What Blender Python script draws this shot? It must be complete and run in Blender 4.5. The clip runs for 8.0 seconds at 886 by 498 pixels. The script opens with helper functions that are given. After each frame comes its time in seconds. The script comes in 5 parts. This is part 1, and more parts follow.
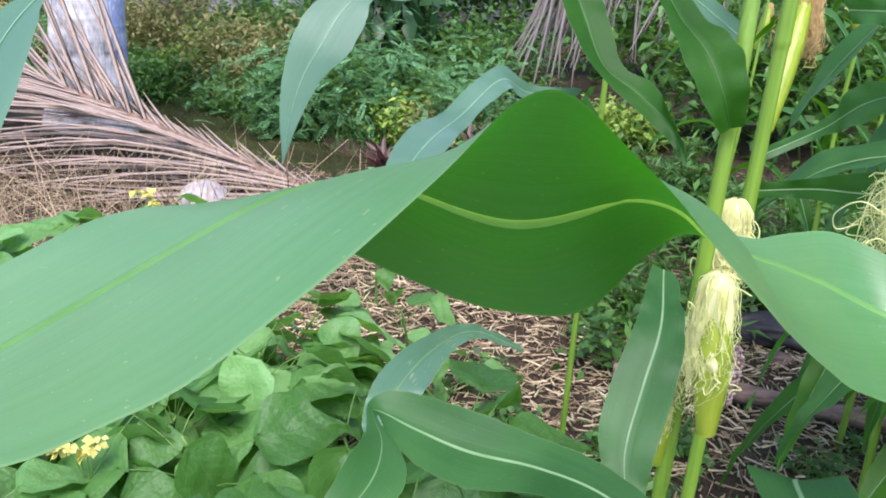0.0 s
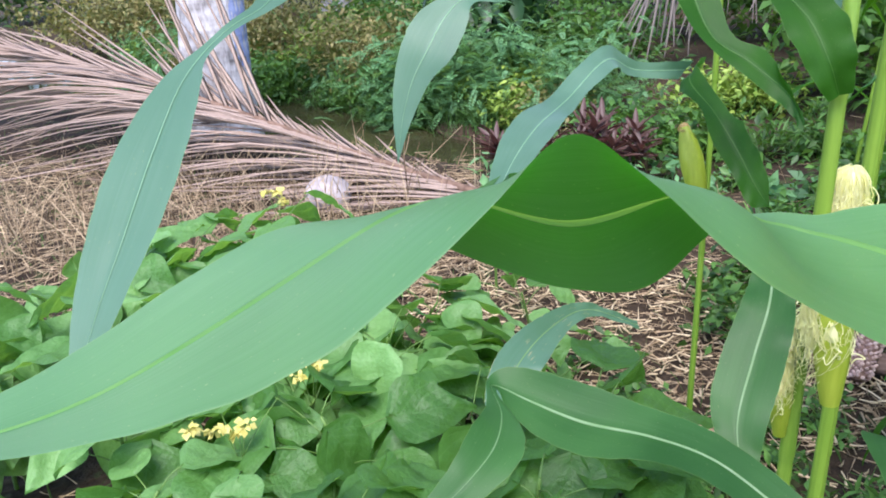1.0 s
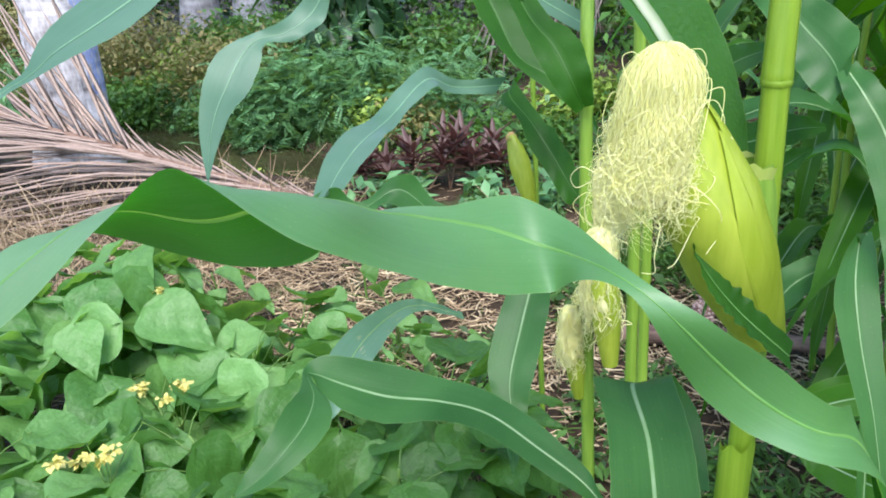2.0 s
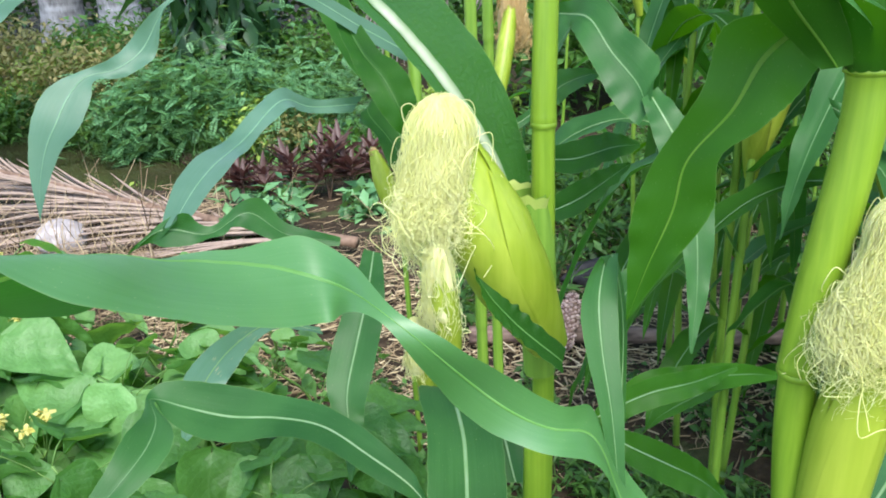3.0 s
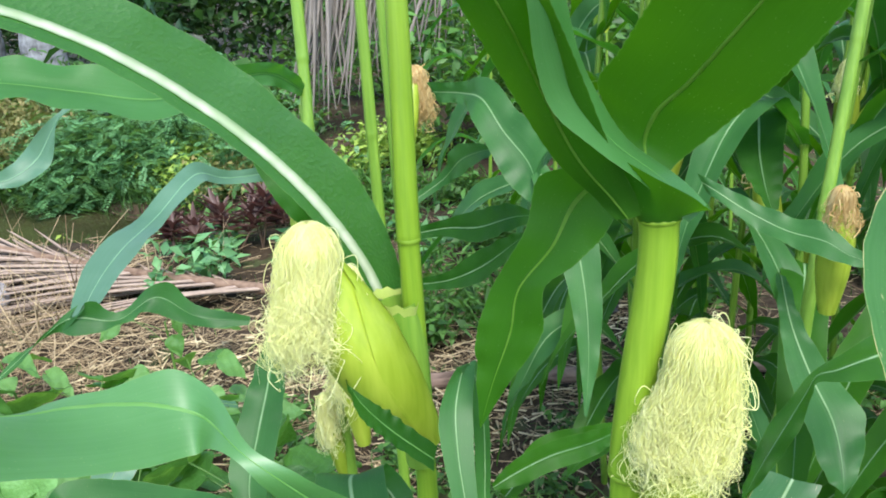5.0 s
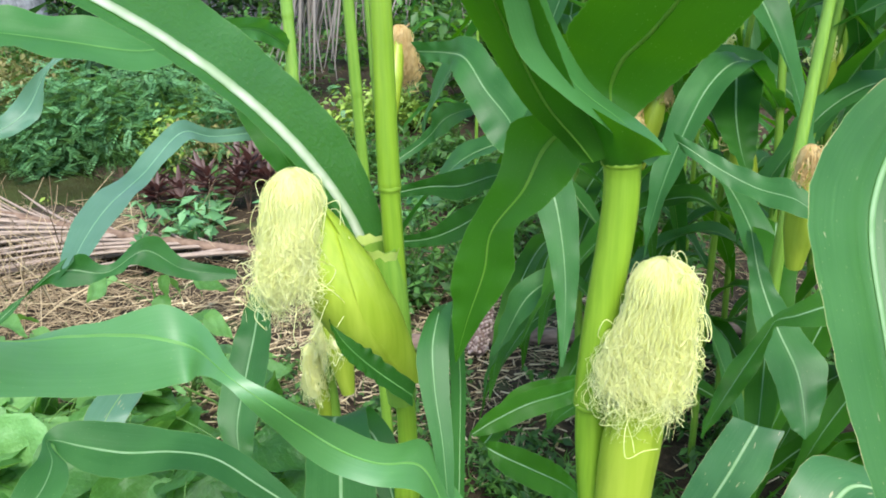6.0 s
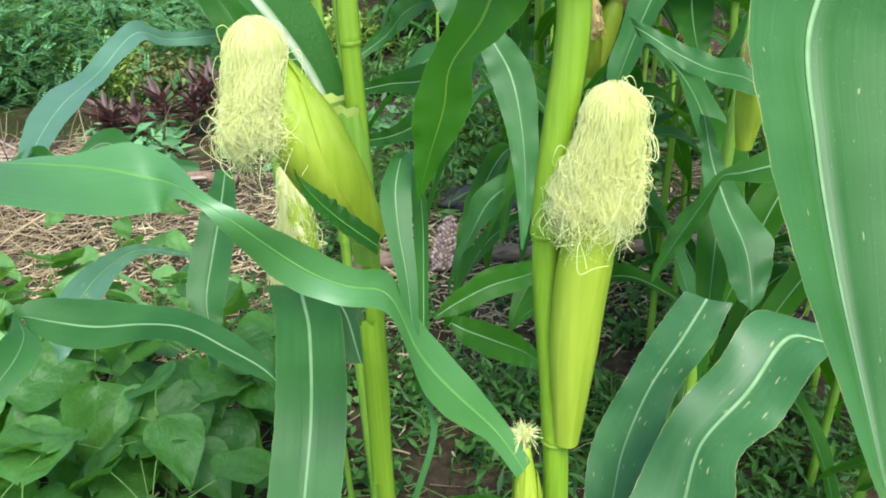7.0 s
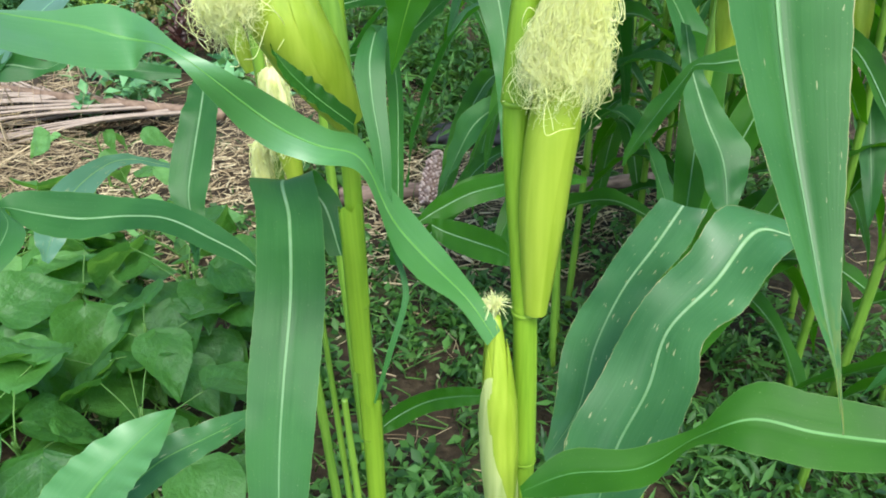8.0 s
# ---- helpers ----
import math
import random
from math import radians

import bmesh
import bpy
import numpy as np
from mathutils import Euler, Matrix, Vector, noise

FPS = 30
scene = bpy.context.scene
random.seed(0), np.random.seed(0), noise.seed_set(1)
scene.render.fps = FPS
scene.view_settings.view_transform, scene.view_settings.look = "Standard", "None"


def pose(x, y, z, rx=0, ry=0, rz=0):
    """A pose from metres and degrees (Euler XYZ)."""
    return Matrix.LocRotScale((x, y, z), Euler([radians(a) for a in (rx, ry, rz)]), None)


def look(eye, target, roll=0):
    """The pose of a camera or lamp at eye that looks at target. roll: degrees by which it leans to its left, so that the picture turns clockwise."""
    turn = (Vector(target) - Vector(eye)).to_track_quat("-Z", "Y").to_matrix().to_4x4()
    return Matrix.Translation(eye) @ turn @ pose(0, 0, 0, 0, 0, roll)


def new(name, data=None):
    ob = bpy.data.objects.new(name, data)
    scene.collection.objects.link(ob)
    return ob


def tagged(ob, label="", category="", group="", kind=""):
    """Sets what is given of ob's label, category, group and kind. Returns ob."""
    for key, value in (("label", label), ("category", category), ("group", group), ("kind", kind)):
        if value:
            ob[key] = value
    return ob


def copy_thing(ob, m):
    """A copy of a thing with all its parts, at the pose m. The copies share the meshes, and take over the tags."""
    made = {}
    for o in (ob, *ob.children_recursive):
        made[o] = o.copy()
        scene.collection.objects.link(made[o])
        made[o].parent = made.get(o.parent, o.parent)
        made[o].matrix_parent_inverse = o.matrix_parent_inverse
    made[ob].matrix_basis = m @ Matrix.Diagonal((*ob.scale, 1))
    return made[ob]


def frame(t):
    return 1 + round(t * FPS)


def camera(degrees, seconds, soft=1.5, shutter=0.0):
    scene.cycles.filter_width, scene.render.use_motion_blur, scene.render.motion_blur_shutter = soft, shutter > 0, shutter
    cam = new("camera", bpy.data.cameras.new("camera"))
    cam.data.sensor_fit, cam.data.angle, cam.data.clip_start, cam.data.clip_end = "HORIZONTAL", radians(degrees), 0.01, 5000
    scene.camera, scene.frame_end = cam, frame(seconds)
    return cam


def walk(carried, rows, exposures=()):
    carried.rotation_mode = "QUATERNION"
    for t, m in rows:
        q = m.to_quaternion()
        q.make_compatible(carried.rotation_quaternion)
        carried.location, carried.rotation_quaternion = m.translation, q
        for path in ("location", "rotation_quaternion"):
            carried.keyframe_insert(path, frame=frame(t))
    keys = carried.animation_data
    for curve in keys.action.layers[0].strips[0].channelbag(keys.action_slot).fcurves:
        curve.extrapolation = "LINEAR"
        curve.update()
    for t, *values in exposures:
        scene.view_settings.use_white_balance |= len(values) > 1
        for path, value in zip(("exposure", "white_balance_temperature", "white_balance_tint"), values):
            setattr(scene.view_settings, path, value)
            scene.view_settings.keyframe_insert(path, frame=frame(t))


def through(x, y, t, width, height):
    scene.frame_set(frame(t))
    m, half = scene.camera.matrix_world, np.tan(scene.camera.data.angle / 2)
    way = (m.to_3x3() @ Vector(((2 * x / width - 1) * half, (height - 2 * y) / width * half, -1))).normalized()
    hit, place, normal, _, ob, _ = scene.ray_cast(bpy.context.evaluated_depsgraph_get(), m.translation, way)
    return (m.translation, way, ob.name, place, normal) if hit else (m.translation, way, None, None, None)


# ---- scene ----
cam = camera(60.0, 8.0, soft=1.85)
PATH = [
    (0, (0.101, 0.26, 1.229), (-0.131, 2.103, 0.487), 3.3),
    (0.5, (0.115, 0.242, 1.242), (-0.141, 2.09, 0.521), 0.4),
    (1, (0.115, 0.226, 1.247), (-0.418, 1.987, 0.463), -3.3),
    (1.5, (0.151, 0.191, 1.274), (-0.332, 1.994, 0.556), -4.6),
    (2, (0.206, 0.148, 1.272), (-0.04, 1.978, 0.503), -4.1),
    (2.2, (0.221, 0.145, 1.274), (0.047, 1.976, 0.49), -3.9),
    (3.5, (0.283, 0.096, 1.322), (0.393, 1.943, 0.563), -2.6),
    (4, (0.299, 0.097, 1.341), (0.443, 1.95, 0.603), -2.9),
    (4.5, (0.313, 0.094, 1.366), (0.488, 1.96, 0.667), -3.5),
    (6, (0.319, 0.057, 1.361), (0.531, 1.885, 0.577), -2.8),
    (6.5, (0.305, 0.031, 1.334), (0.562, 1.813, 0.463), -2.8),
    (7, (0.311, 0.012, 1.31), (0.599, 1.757, 0.375), -2.6),
    (7.5, (0.312, -0.011, 1.285), (0.61, 1.701, 0.297), -2.0),
    (8, (0.315, -0.03, 1.268), (0.609, 1.647, 0.219), -2.0),
]
EXPOSURES = [(0.0, 1.70, 6350, 27), (1.6, 1.70, 6350, 25), (2.3, 1.68, 6480, 19), (3.5, 1.77, 6520, 13), (6.0, 1.77, 6580, 11), (8.0, 1.72, 6520, 6)]
walk(cam, [(t, look(eye, target, roll)) for t, eye, target, roll in PATH], EXPOSURES)

# ---- world, sun ----
world = bpy.data.worlds.new("sky")
scene.world = world
world.use_nodes = True
wn = world.node_tree.nodes
sky = wn.new("ShaderNodeTexSky")
sky.sky_type = "NISHITA"
sky.sun_disc = False
SUN_EL, SUN_AZ = 57, 172
sky.sun_elevation, sky.sun_rotation = radians(SUN_EL), radians(SUN_AZ)
sky.dust_density = 0.6
world.node_tree.links.new(sky.outputs[0], wn["Background"].inputs[0])
wn["Background"].inputs[1].default_value = 0.14
sun = new("sun", bpy.data.lights.new("sun", "SUN"))
sun.data.energy, sun.data.angle, sun.data.color = 1.9, radians(28), (1.0, 0.985, 0.95)
_az = radians(SUN_AZ)
sun.matrix_world = look((0, 0, 30), (-30 * math.sin(_az) / math.tan(radians(SUN_EL)), -30 * math.cos(_az) / math.tan(radians(SUN_EL)), 0))


# ---- materials ----
class Nodes:
    """Short hand for a node material."""

    def __init__(self, name):
        self.mat = bpy.data.materials.new(name)
        self.mat.use_nodes = True
        self.tree = self.mat.node_tree
        self.bsdf = self.tree.nodes["Principled BSDF"]
        self.out = self.tree.nodes["Material Output"]

    def node(self, kind, **values):
        n = self.tree.nodes.new("ShaderNode" + kind)
        for key, value in values.items():
            if key.startswith("in_"):
                n.inputs[int(key[3:])].default_value = value
            elif key == "op":
                n.operation = value
            elif key == "blend":
                n.blend_type = value
            elif key == "data":
                n.data_type = value
        return n

    def link(self, a, b):
        self.tree.links.new(a, b)

    def noise(self, scale, detail=3.0, vector=None, stretch=None):
        n = self.node("TexNoise")
        n.inputs["Scale"].default_value, n.inputs["Detail"].default_value = scale, detail
        src = vector or self.node("TexCoord").outputs["Object"]
        if stretch:
            m = self.node("Mapping")
            m.inputs["Scale"].default_value = stretch
            self.link(src, m.inputs["Vector"])
            src = m.outputs["Vector"]
        self.link(src, n.inputs["Vector"])
        return n.outputs["Fac"]

    def ramp(self, fac, *stops):
        r = self.node("ValToRGB")
        e = r.color_ramp.elements
        while len(e) < len(stops):
            e.new(0.5)
        for el, (pos, col) in zip(e, stops):
            el.position, el.color = pos, (*col, 1)
        self.link(fac, r.inputs["Fac"])
        return r.outputs["Color"]

    def mix(self, fac, a, b, blend="MIX"):
        m = self.node("Mix", data="RGBA", blend=blend)
        for src, k in ((fac, 0), (a, 6), (b, 7)):
            if isinstance(src, (int, float)):
                m.inputs[k].default_value = src
            elif isinstance(src, tuple):
                m.inputs[k].default_value = (*src, 1)
            else:
                self.link(src, m.inputs[k])
        return m.outputs[2]

    def math(self, op, a, b=0.0):
        m = self.node("Math", op=op)
        for src, k in ((a, 0), (b, 1)):
            if isinstance(src, (int, float)):
                m.inputs[k].default_value = src
            else:
                self.link(src, m.inputs[k])
        return m.outputs[0]

    def node_clamp(self, value):
        c = self.node("Clamp")
        self.link(value, c.inputs[0])
        return c.outputs[0]

    def bump(self, height, strength, distance):
        b = self.node("Bump")
        b.inputs["Strength"].default_value, b.inputs["Distance"].default_value = strength, distance
        self.link(height, b.inputs["Height"])
        self.link(b.outputs[0], self.bsdf.inputs["Normal"])
        return b.outputs[0]

    def random(self):
        return self.node("ObjectInfo").outputs["Random"]

    def island(self):
        return self.node("NewGeometry").outputs["Random Per Island"]

    def finish(self, colour, rough=0.6, spec=0.5, through=None, amount=0.35, normal=None):
        if isinstance(colour, tuple):
            self.bsdf.inputs["Base Color"].default_value = (*colour, 1)
        else:
            self.link(colour, self.bsdf.inputs["Base Color"])
        if isinstance(rough, (int, float)):
            self.bsdf.inputs["Roughness"].default_value = rough
        else:
            self.link(rough, self.bsdf.inputs["Roughness"])
        self.bsdf.inputs["Specular IOR Level"].default_value = spec
        if through is not None:
            t = self.node("BsdfTranslucent")
            if isinstance(through, tuple):
                t.inputs[0].default_value = (*through, 1)
            else:
                self.link(through, t.inputs[0])
            if normal:
                self.link(normal, t.inputs["Normal"])
            m = self.node("MixShader")
            m.inputs[0].default_value = amount
            self.link(self.bsdf.outputs[0], m.inputs[1])
            self.link(t.outputs[0], m.inputs[2])
            self.link(m.outputs[0], self.out.inputs["Surface"])
        return self.mat


def corn_leaf_material(name, dark, light, through, rough=0.47, scars=0.0, blisters=0.0, spec=0.26, share=0.30, tip=0.0):
    m = Nodes(name)
    uv = m.node("UVMap").outputs[0]
    sep = m.node("SeparateXYZ")
    m.link(uv, sep.inputs[0])
    u = sep.outputs[0]
    veins = m.noise(1.0, 2.0, uv, (46, 1.2, 1))
    broad = m.noise(14.0, 3.0)
    tone = m.ramp(m.math("ADD", m.math("MULTIPLY", veins, 0.3), m.math("MULTIPLY", broad, 0.6)), (0.3, dark), (0.75, light))
    off = m.math("ABSOLUTE", m.math("SUBTRACT", u, 0.5))
    rim = m.math("GREATER_THAN", off, 0.492)
    tone = m.mix(m.math("MULTIPLY", rim, 0.3), tone, (0.25, 0.38, 0.12))
    if scars:
        spots = m.math("GREATER_THAN", m.noise(1.0, 2.0, uv, (20, 5, 1)), 0.74 - scars)
        tone = m.mix(m.math("MULTIPLY", spots, 0.75), tone, (0.42, 0.42, 0.2))
        ragged = m.math("GREATER_THAN", off, m.math("SUBTRACT", 0.512, m.math("MULTIPLY", m.noise(1.0, 2.0, uv, (0.5, 4, 1)), 0.030)))
        tone = m.mix(m.math("MULTIPLY", ragged, 0.8), tone, (0.46, 0.38, 0.17))
    if tip:
        sepv = m.math("MULTIPLY", m.math("SUBTRACT", sep.outputs[1], tip), 1.1)
        old = m.math("MULTIPLY", m.node_clamp(sepv), m.math("GREATER_THAN", m.noise(1.0, 3.0, uv, (5, 7, 1)), 0.50))
        tone = m.mix(m.math("MULTIPLY", old, 0.6), tone, (0.34, 0.30, 0.05))
    specks = m.math("GREATER_THAN", m.noise(1.0, 1.0, uv, (60, 55, 1)), 0.735)
    tone = m.mix(m.math("MULTIPLY", specks, 0.45), tone, (0.34, 0.42, 0.16))
    lines = m.noise(1.0, 1.0, uv, (150, 0.8, 1))
    tone = m.mix(m.math("MULTIPLY", lines, 0.12), tone, light)
    height = m.math("ADD", veins, m.math("MULTIPLY", lines, 0.5))
    if blisters:
        pimples = m.math("POWER", m.noise(1.0, 1.0, uv, (16, 26, 1)), 3.0)
        height = m.math("ADD", height, m.math("MULTIPLY", pimples, 7.0 * blisters))
    n = m.bump(height, 0.10, 0.0009)
    lit = m.mix(m.math("MULTIPLY", veins, 0.35), through, tuple(c * 0.6 for c in through))
    r = m.math("ADD", m.math("MULTIPLY", broad, 0.16), rough - 0.08)
    return m.finish(tone, r, spec, lit, share, n)


LEAF = corn_leaf_material("corn_leaf", (0.010, 0.060, 0.004), (0.044, 0.158, 0.012), (0.13, 0.43, 0.004), spec=0.18, share=0.34)
LEAF_BROAD = corn_leaf_material("corn_leaf_blistered", (0.014, 0.074, 0.010), (0.052, 0.178, 0.032), (0.12, 0.42, 0.008), 0.40, blisters=2.6, spec=0.5)
LEAF_BLUE = corn_leaf_material("corn_leaf_bluish", (0.016, 0.078, 0.016), (0.060, 0.185, 0.046), (0.08, 0.36, 0.012), 0.45, spec=0.27)
LEAF_LIGHT = corn_leaf_material("corn_leaf_light", (0.050, 0.178, 0.036), (0.120, 0.295, 0.095), (0.03, 0.34, 0.0), 0.45, spec=0.95, share=0.28)
LEAF_MID = corn_leaf_material("corn_leaf_hanging", (0.030, 0.120, 0.026), (0.085, 0.235, 0.075), (0.11, 0.40, 0.010), 0.40)
LEAF_SPOTTED = corn_leaf_material("corn_leaf_spotted", (0.022, 0.092, 0.017), (0.066, 0.186, 0.050), (0.10, 0.36, 0.008), 0.42, 0.016, spec=0.30, tip=5.0)
# Waxy pale blades, with the sky's sheen put into the base colour.
LEAF_PALE = corn_leaf_material("corn_leaf_pale_sheen", (0.072, 0.170, 0.105), (0.145, 0.275, 0.185), (0.10, 0.30, 0.06), 0.42)
# Darker copy of LEAF: shade on sheltered leaves is put into the colour.
LEAF_SHADED = corn_leaf_material("corn_leaf_shaded", (0.009, 0.052, 0.006), (0.034, 0.125, 0.014), (0.07, 0.34, 0.006), 0.5, spec=0.16)
LEAF_BITTEN_PALE = corn_leaf_material("corn_leaf_gnawed", (0.075, 0.185, 0.100), (0.155, 0.300, 0.190), (0.10, 0.32, 0.05), 0.38, 0.07, spec=0.4)
LEAF_SCARRED = corn_leaf_material("corn_leaf_bitten", (0.022, 0.095, 0.026), (0.082, 0.215, 0.074), (0.08, 0.35, 0.015), 0.40, 0.045, spec=0.36)


def rib_material(name, dark, light, fade, through=0.3, soft=0.75):
    m = Nodes(name)
    c = m.ramp(m.noise(60, 2), (0.3, dark), (0.7, light))
    sep = m.node("SeparateXYZ")
    m.link(m.node("UVMap").outputs[0], sep.inputs[0])
    c = m.mix(m.math("MULTIPLY", sep.outputs[1], fade), c, (0.05, 0.17, 0.06))
    edge = m.math("POWER", m.math("MULTIPLY", m.math("ABSOLUTE", m.math("SUBTRACT", sep.outputs[0], 0.5)), 2.0), 1.6)
    c = m.mix(m.math("MULTIPLY", edge, soft), c, (0.06, 0.19, 0.05))
    return m.finish(c, 0.5, 0.25, (0.32, 0.62, 0.06), through)


RIB = rib_material("leaf_midrib", (0.24, 0.41, 0.17), (0.40, 0.56, 0.30), 0.8)
RIB_WHITE = rib_material("leaf_midrib_white", (0.46, 0.56, 0.34), (0.76, 0.80, 0.60), 0.2)
RIB_THIN = rib_material("leaf_midrib_thin", (0.11, 0.31, 0.075), (0.18, 0.39, 0.13), 0.15, 0.45)
RIB_PALE = rib_material("leaf_midrib_mint", (0.15, 0.33, 0.19), (0.24, 0.43, 0.28), 0.0, 0.3, 0.0)
# Brighter rib copy: glow of light from behind is put into the colour.
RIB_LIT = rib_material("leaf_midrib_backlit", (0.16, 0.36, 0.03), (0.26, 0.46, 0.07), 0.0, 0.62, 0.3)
# Rib for those blades, their shade put into its colour too.
RIB_SHADED = rib_material("leaf_midrib_shaded", (0.020, 0.085, 0.010), (0.045, 0.140, 0.020), 0.0)
RIB_SOFT = rib_material("leaf_midrib_green", (0.10, 0.27, 0.05), (0.17, 0.37, 0.10), 0.3)


def streaked(name, dark, light, rough=0.5, spec=0.4, stretch=(60, 60, 5), bump=0.3, through=None, amount=0.25, island=0.0):
    """A fibrous surface with streaks along the local z axis."""
    m = Nodes(name)
    fine = m.noise(1.0, 3.0, None, stretch)
    broad = m.noise(6.0, 2.0)
    c = m.ramp(m.math("ADD", m.math("MULTIPLY", fine, 0.6), m.math("MULTIPLY", broad, 0.4)), (0.32, dark), (0.68, light))
    if island:
        c = m.mix(island, c, m.ramp(m.island(), (0.0, dark), (1.0, light)))
    n = m.bump(fine, bump, 0.002)
    return m.finish(c, rough, spec, through, amount, n if through else None)


STALK = streaked("corn_stalk", (0.14, 0.27, 0.014), (0.25, 0.40, 0.030), 0.36, 0.5, (300, 300, 5), 0.12, (0.3, 0.5, 0.05), 0.15)
STALK_FIELD = streaked("field_stalk", (0.10, 0.22, 0.020), (0.20, 0.34, 0.040), 0.42, 0.4, (220, 220, 6), 0.15)
HUSK = streaked("corn_husk", (0.20, 0.31, 0.012), (0.43, 0.53, 0.060), 0.40, 0.45, (190, 190, 5), 0.06, (0.5, 0.62, 0.06), 0.22, 0.35)
SILK = streaked("fresh_silk", (0.86, 0.89, 0.36), (0.99, 0.99, 0.70), 0.35, 0.5, (300, 300, 40), 0.2, (0.99, 0.99, 0.55), 0.52, 0.5)
SILK_OLD = streaked("dry_silk", (0.50, 0.30, 0.09), (0.86, 0.70, 0.34), 0.5, 0.4, (300, 300, 40), 0.2, (0.7, 0.5, 0.16), 0.3, 0.7)
SILK_HEART = streaked("silk_heart", (0.76, 0.79, 0.22), (0.98, 0.97, 0.62), 0.45, 0.4, (230, 230, 10), 0.6, (0.95, 0.95, 0.45), 0.3)
SHEATH_PALE = streaked("papery_sheath", (0.30, 0.40, 0.09), (0.58, 0.62, 0.24), 0.5, 0.35, (160, 160, 5), 0.08, (0.6, 0.68, 0.2), 0.3)
NODE = streaked("stalk_joint", (0.12, 0.22, 0.012), (0.22, 0.36, 0.03), 0.45, 0.4, (90, 90, 60), 0.2)
LIGULE = streaked("leaf_collar", (0.30, 0.42, 0.07), (0.48, 0.55, 0.15), 0.5, 0.3, (90, 90, 40), 0.3)


def foliage(name, dark, light, through, rough=0.5, amount=0.3):
    m = Nodes(name)
    c = m.ramp(m.math("ADD", m.math("MULTIPLY", m.island(), 0.65), m.math("MULTIPLY", m.noise(9, 2), 0.35)), (0.15, dark), (0.85, light))
    return m.finish(c, rough, 0.4, through, amount)


BUSH = foliage("bush_leaves", (0.012, 0.052, 0.010), (0.105, 0.260, 0.048), (0.16, 0.34, 0.035))
# Darker copy of BUSH: gloom under the trees is put into the colour.
FAR_BUSH = foliage("shaded_thicket_leaves", (0.008, 0.030, 0.008), (0.055, 0.135, 0.030), (0.06, 0.14, 0.02))
FERN = foliage("feathery_leaves", (0.03, 0.12, 0.045), (0.19, 0.42, 0.17), (0.25, 0.45, 0.07))
DARK_BUSH = foliage("dark_leaves", (0.008, 0.030, 0.012), (0.035, 0.10, 0.03), (0.05, 0.15, 0.02), 0.35)
DRY_BUSH = foliage("weathered_weeds", (0.07, 0.11, 0.022), (0.34, 0.29, 0.11), (0.25, 0.25, 0.05))
LIME_BUSH = foliage("yellowish_leaves", (0.09, 0.20, 0.025), (0.36, 0.50, 0.09), (0.3, 0.45, 0.05))
CROTON = foliage("purple_leaves", (0.036, 0.024, 0.019), (0.155, 0.084, 0.066), (0.16, 0.05, 0.04), 0.45)
YELLOW = foliage("yellow_flowers", (0.50, 0.46, 0.05), (0.72, 0.68, 0.22), (0.6, 0.5, 0.08))
STRAW = streaked("straw", (0.16, 0.105, 0.058), (0.62, 0.49, 0.29), 0.7, 0.2, (40, 40, 40), 0.2, None, 0.2, 0.8)
FLAKE = streaked("dry_leaf_flakes", (0.26, 0.17, 0.085), (0.80, 0.68, 0.42), 0.6, 0.3, (60, 60, 60), 0.3, None, 0.2, 0.8)
FROND = streaked("dry_frond", (0.055, 0.036, 0.026), (0.52, 0.40, 0.305), 0.7, 0.25, (50, 50, 50), 0.3, None, 0.2, 0.75)
FROND_RIB = streaked("dry_frond_rib", (0.10, 0.060, 0.038), (0.27, 0.18, 0.12), 0.65, 0.3, (30, 30, 30), 0.3)
GREY_FROND = streaked("grey_frond", (0.05, 0.042, 0.036), (0.35, 0.31, 0.265), 0.8, 0.2, (30, 30, 30), 0.3, None, 0.2, 0.85)
LOG = streaked("log_bark", (0.055, 0.036, 0.027), (0.30, 0.205, 0.155), 0.85, 0.2, (14, 70, 70), 1.0)
STONE = streaked("pale_husk", (0.20, 0.18, 0.165), (0.50, 0.455, 0.425), 0.8, 0.2, (20, 20, 20), 0.6)
COB = streaked("old_kernels", (0.11, 0.045, 0.035), (0.74, 0.56, 0.47), 0.7, 0.25, (160, 160, 160), 0.5, None, 0.2, 0.75)
COB_CORE = streaked("cob_core", (0.10, 0.05, 0.035), (0.30, 0.20, 0.15), 0.85, 0.15, (120, 120, 120), 0.8)
CHAR = streaked("charred_wood", (0.012, 0.011, 0.011), (0.06, 0.055, 0.055), 0.6, 0.4, (30, 30, 30), 0.6)


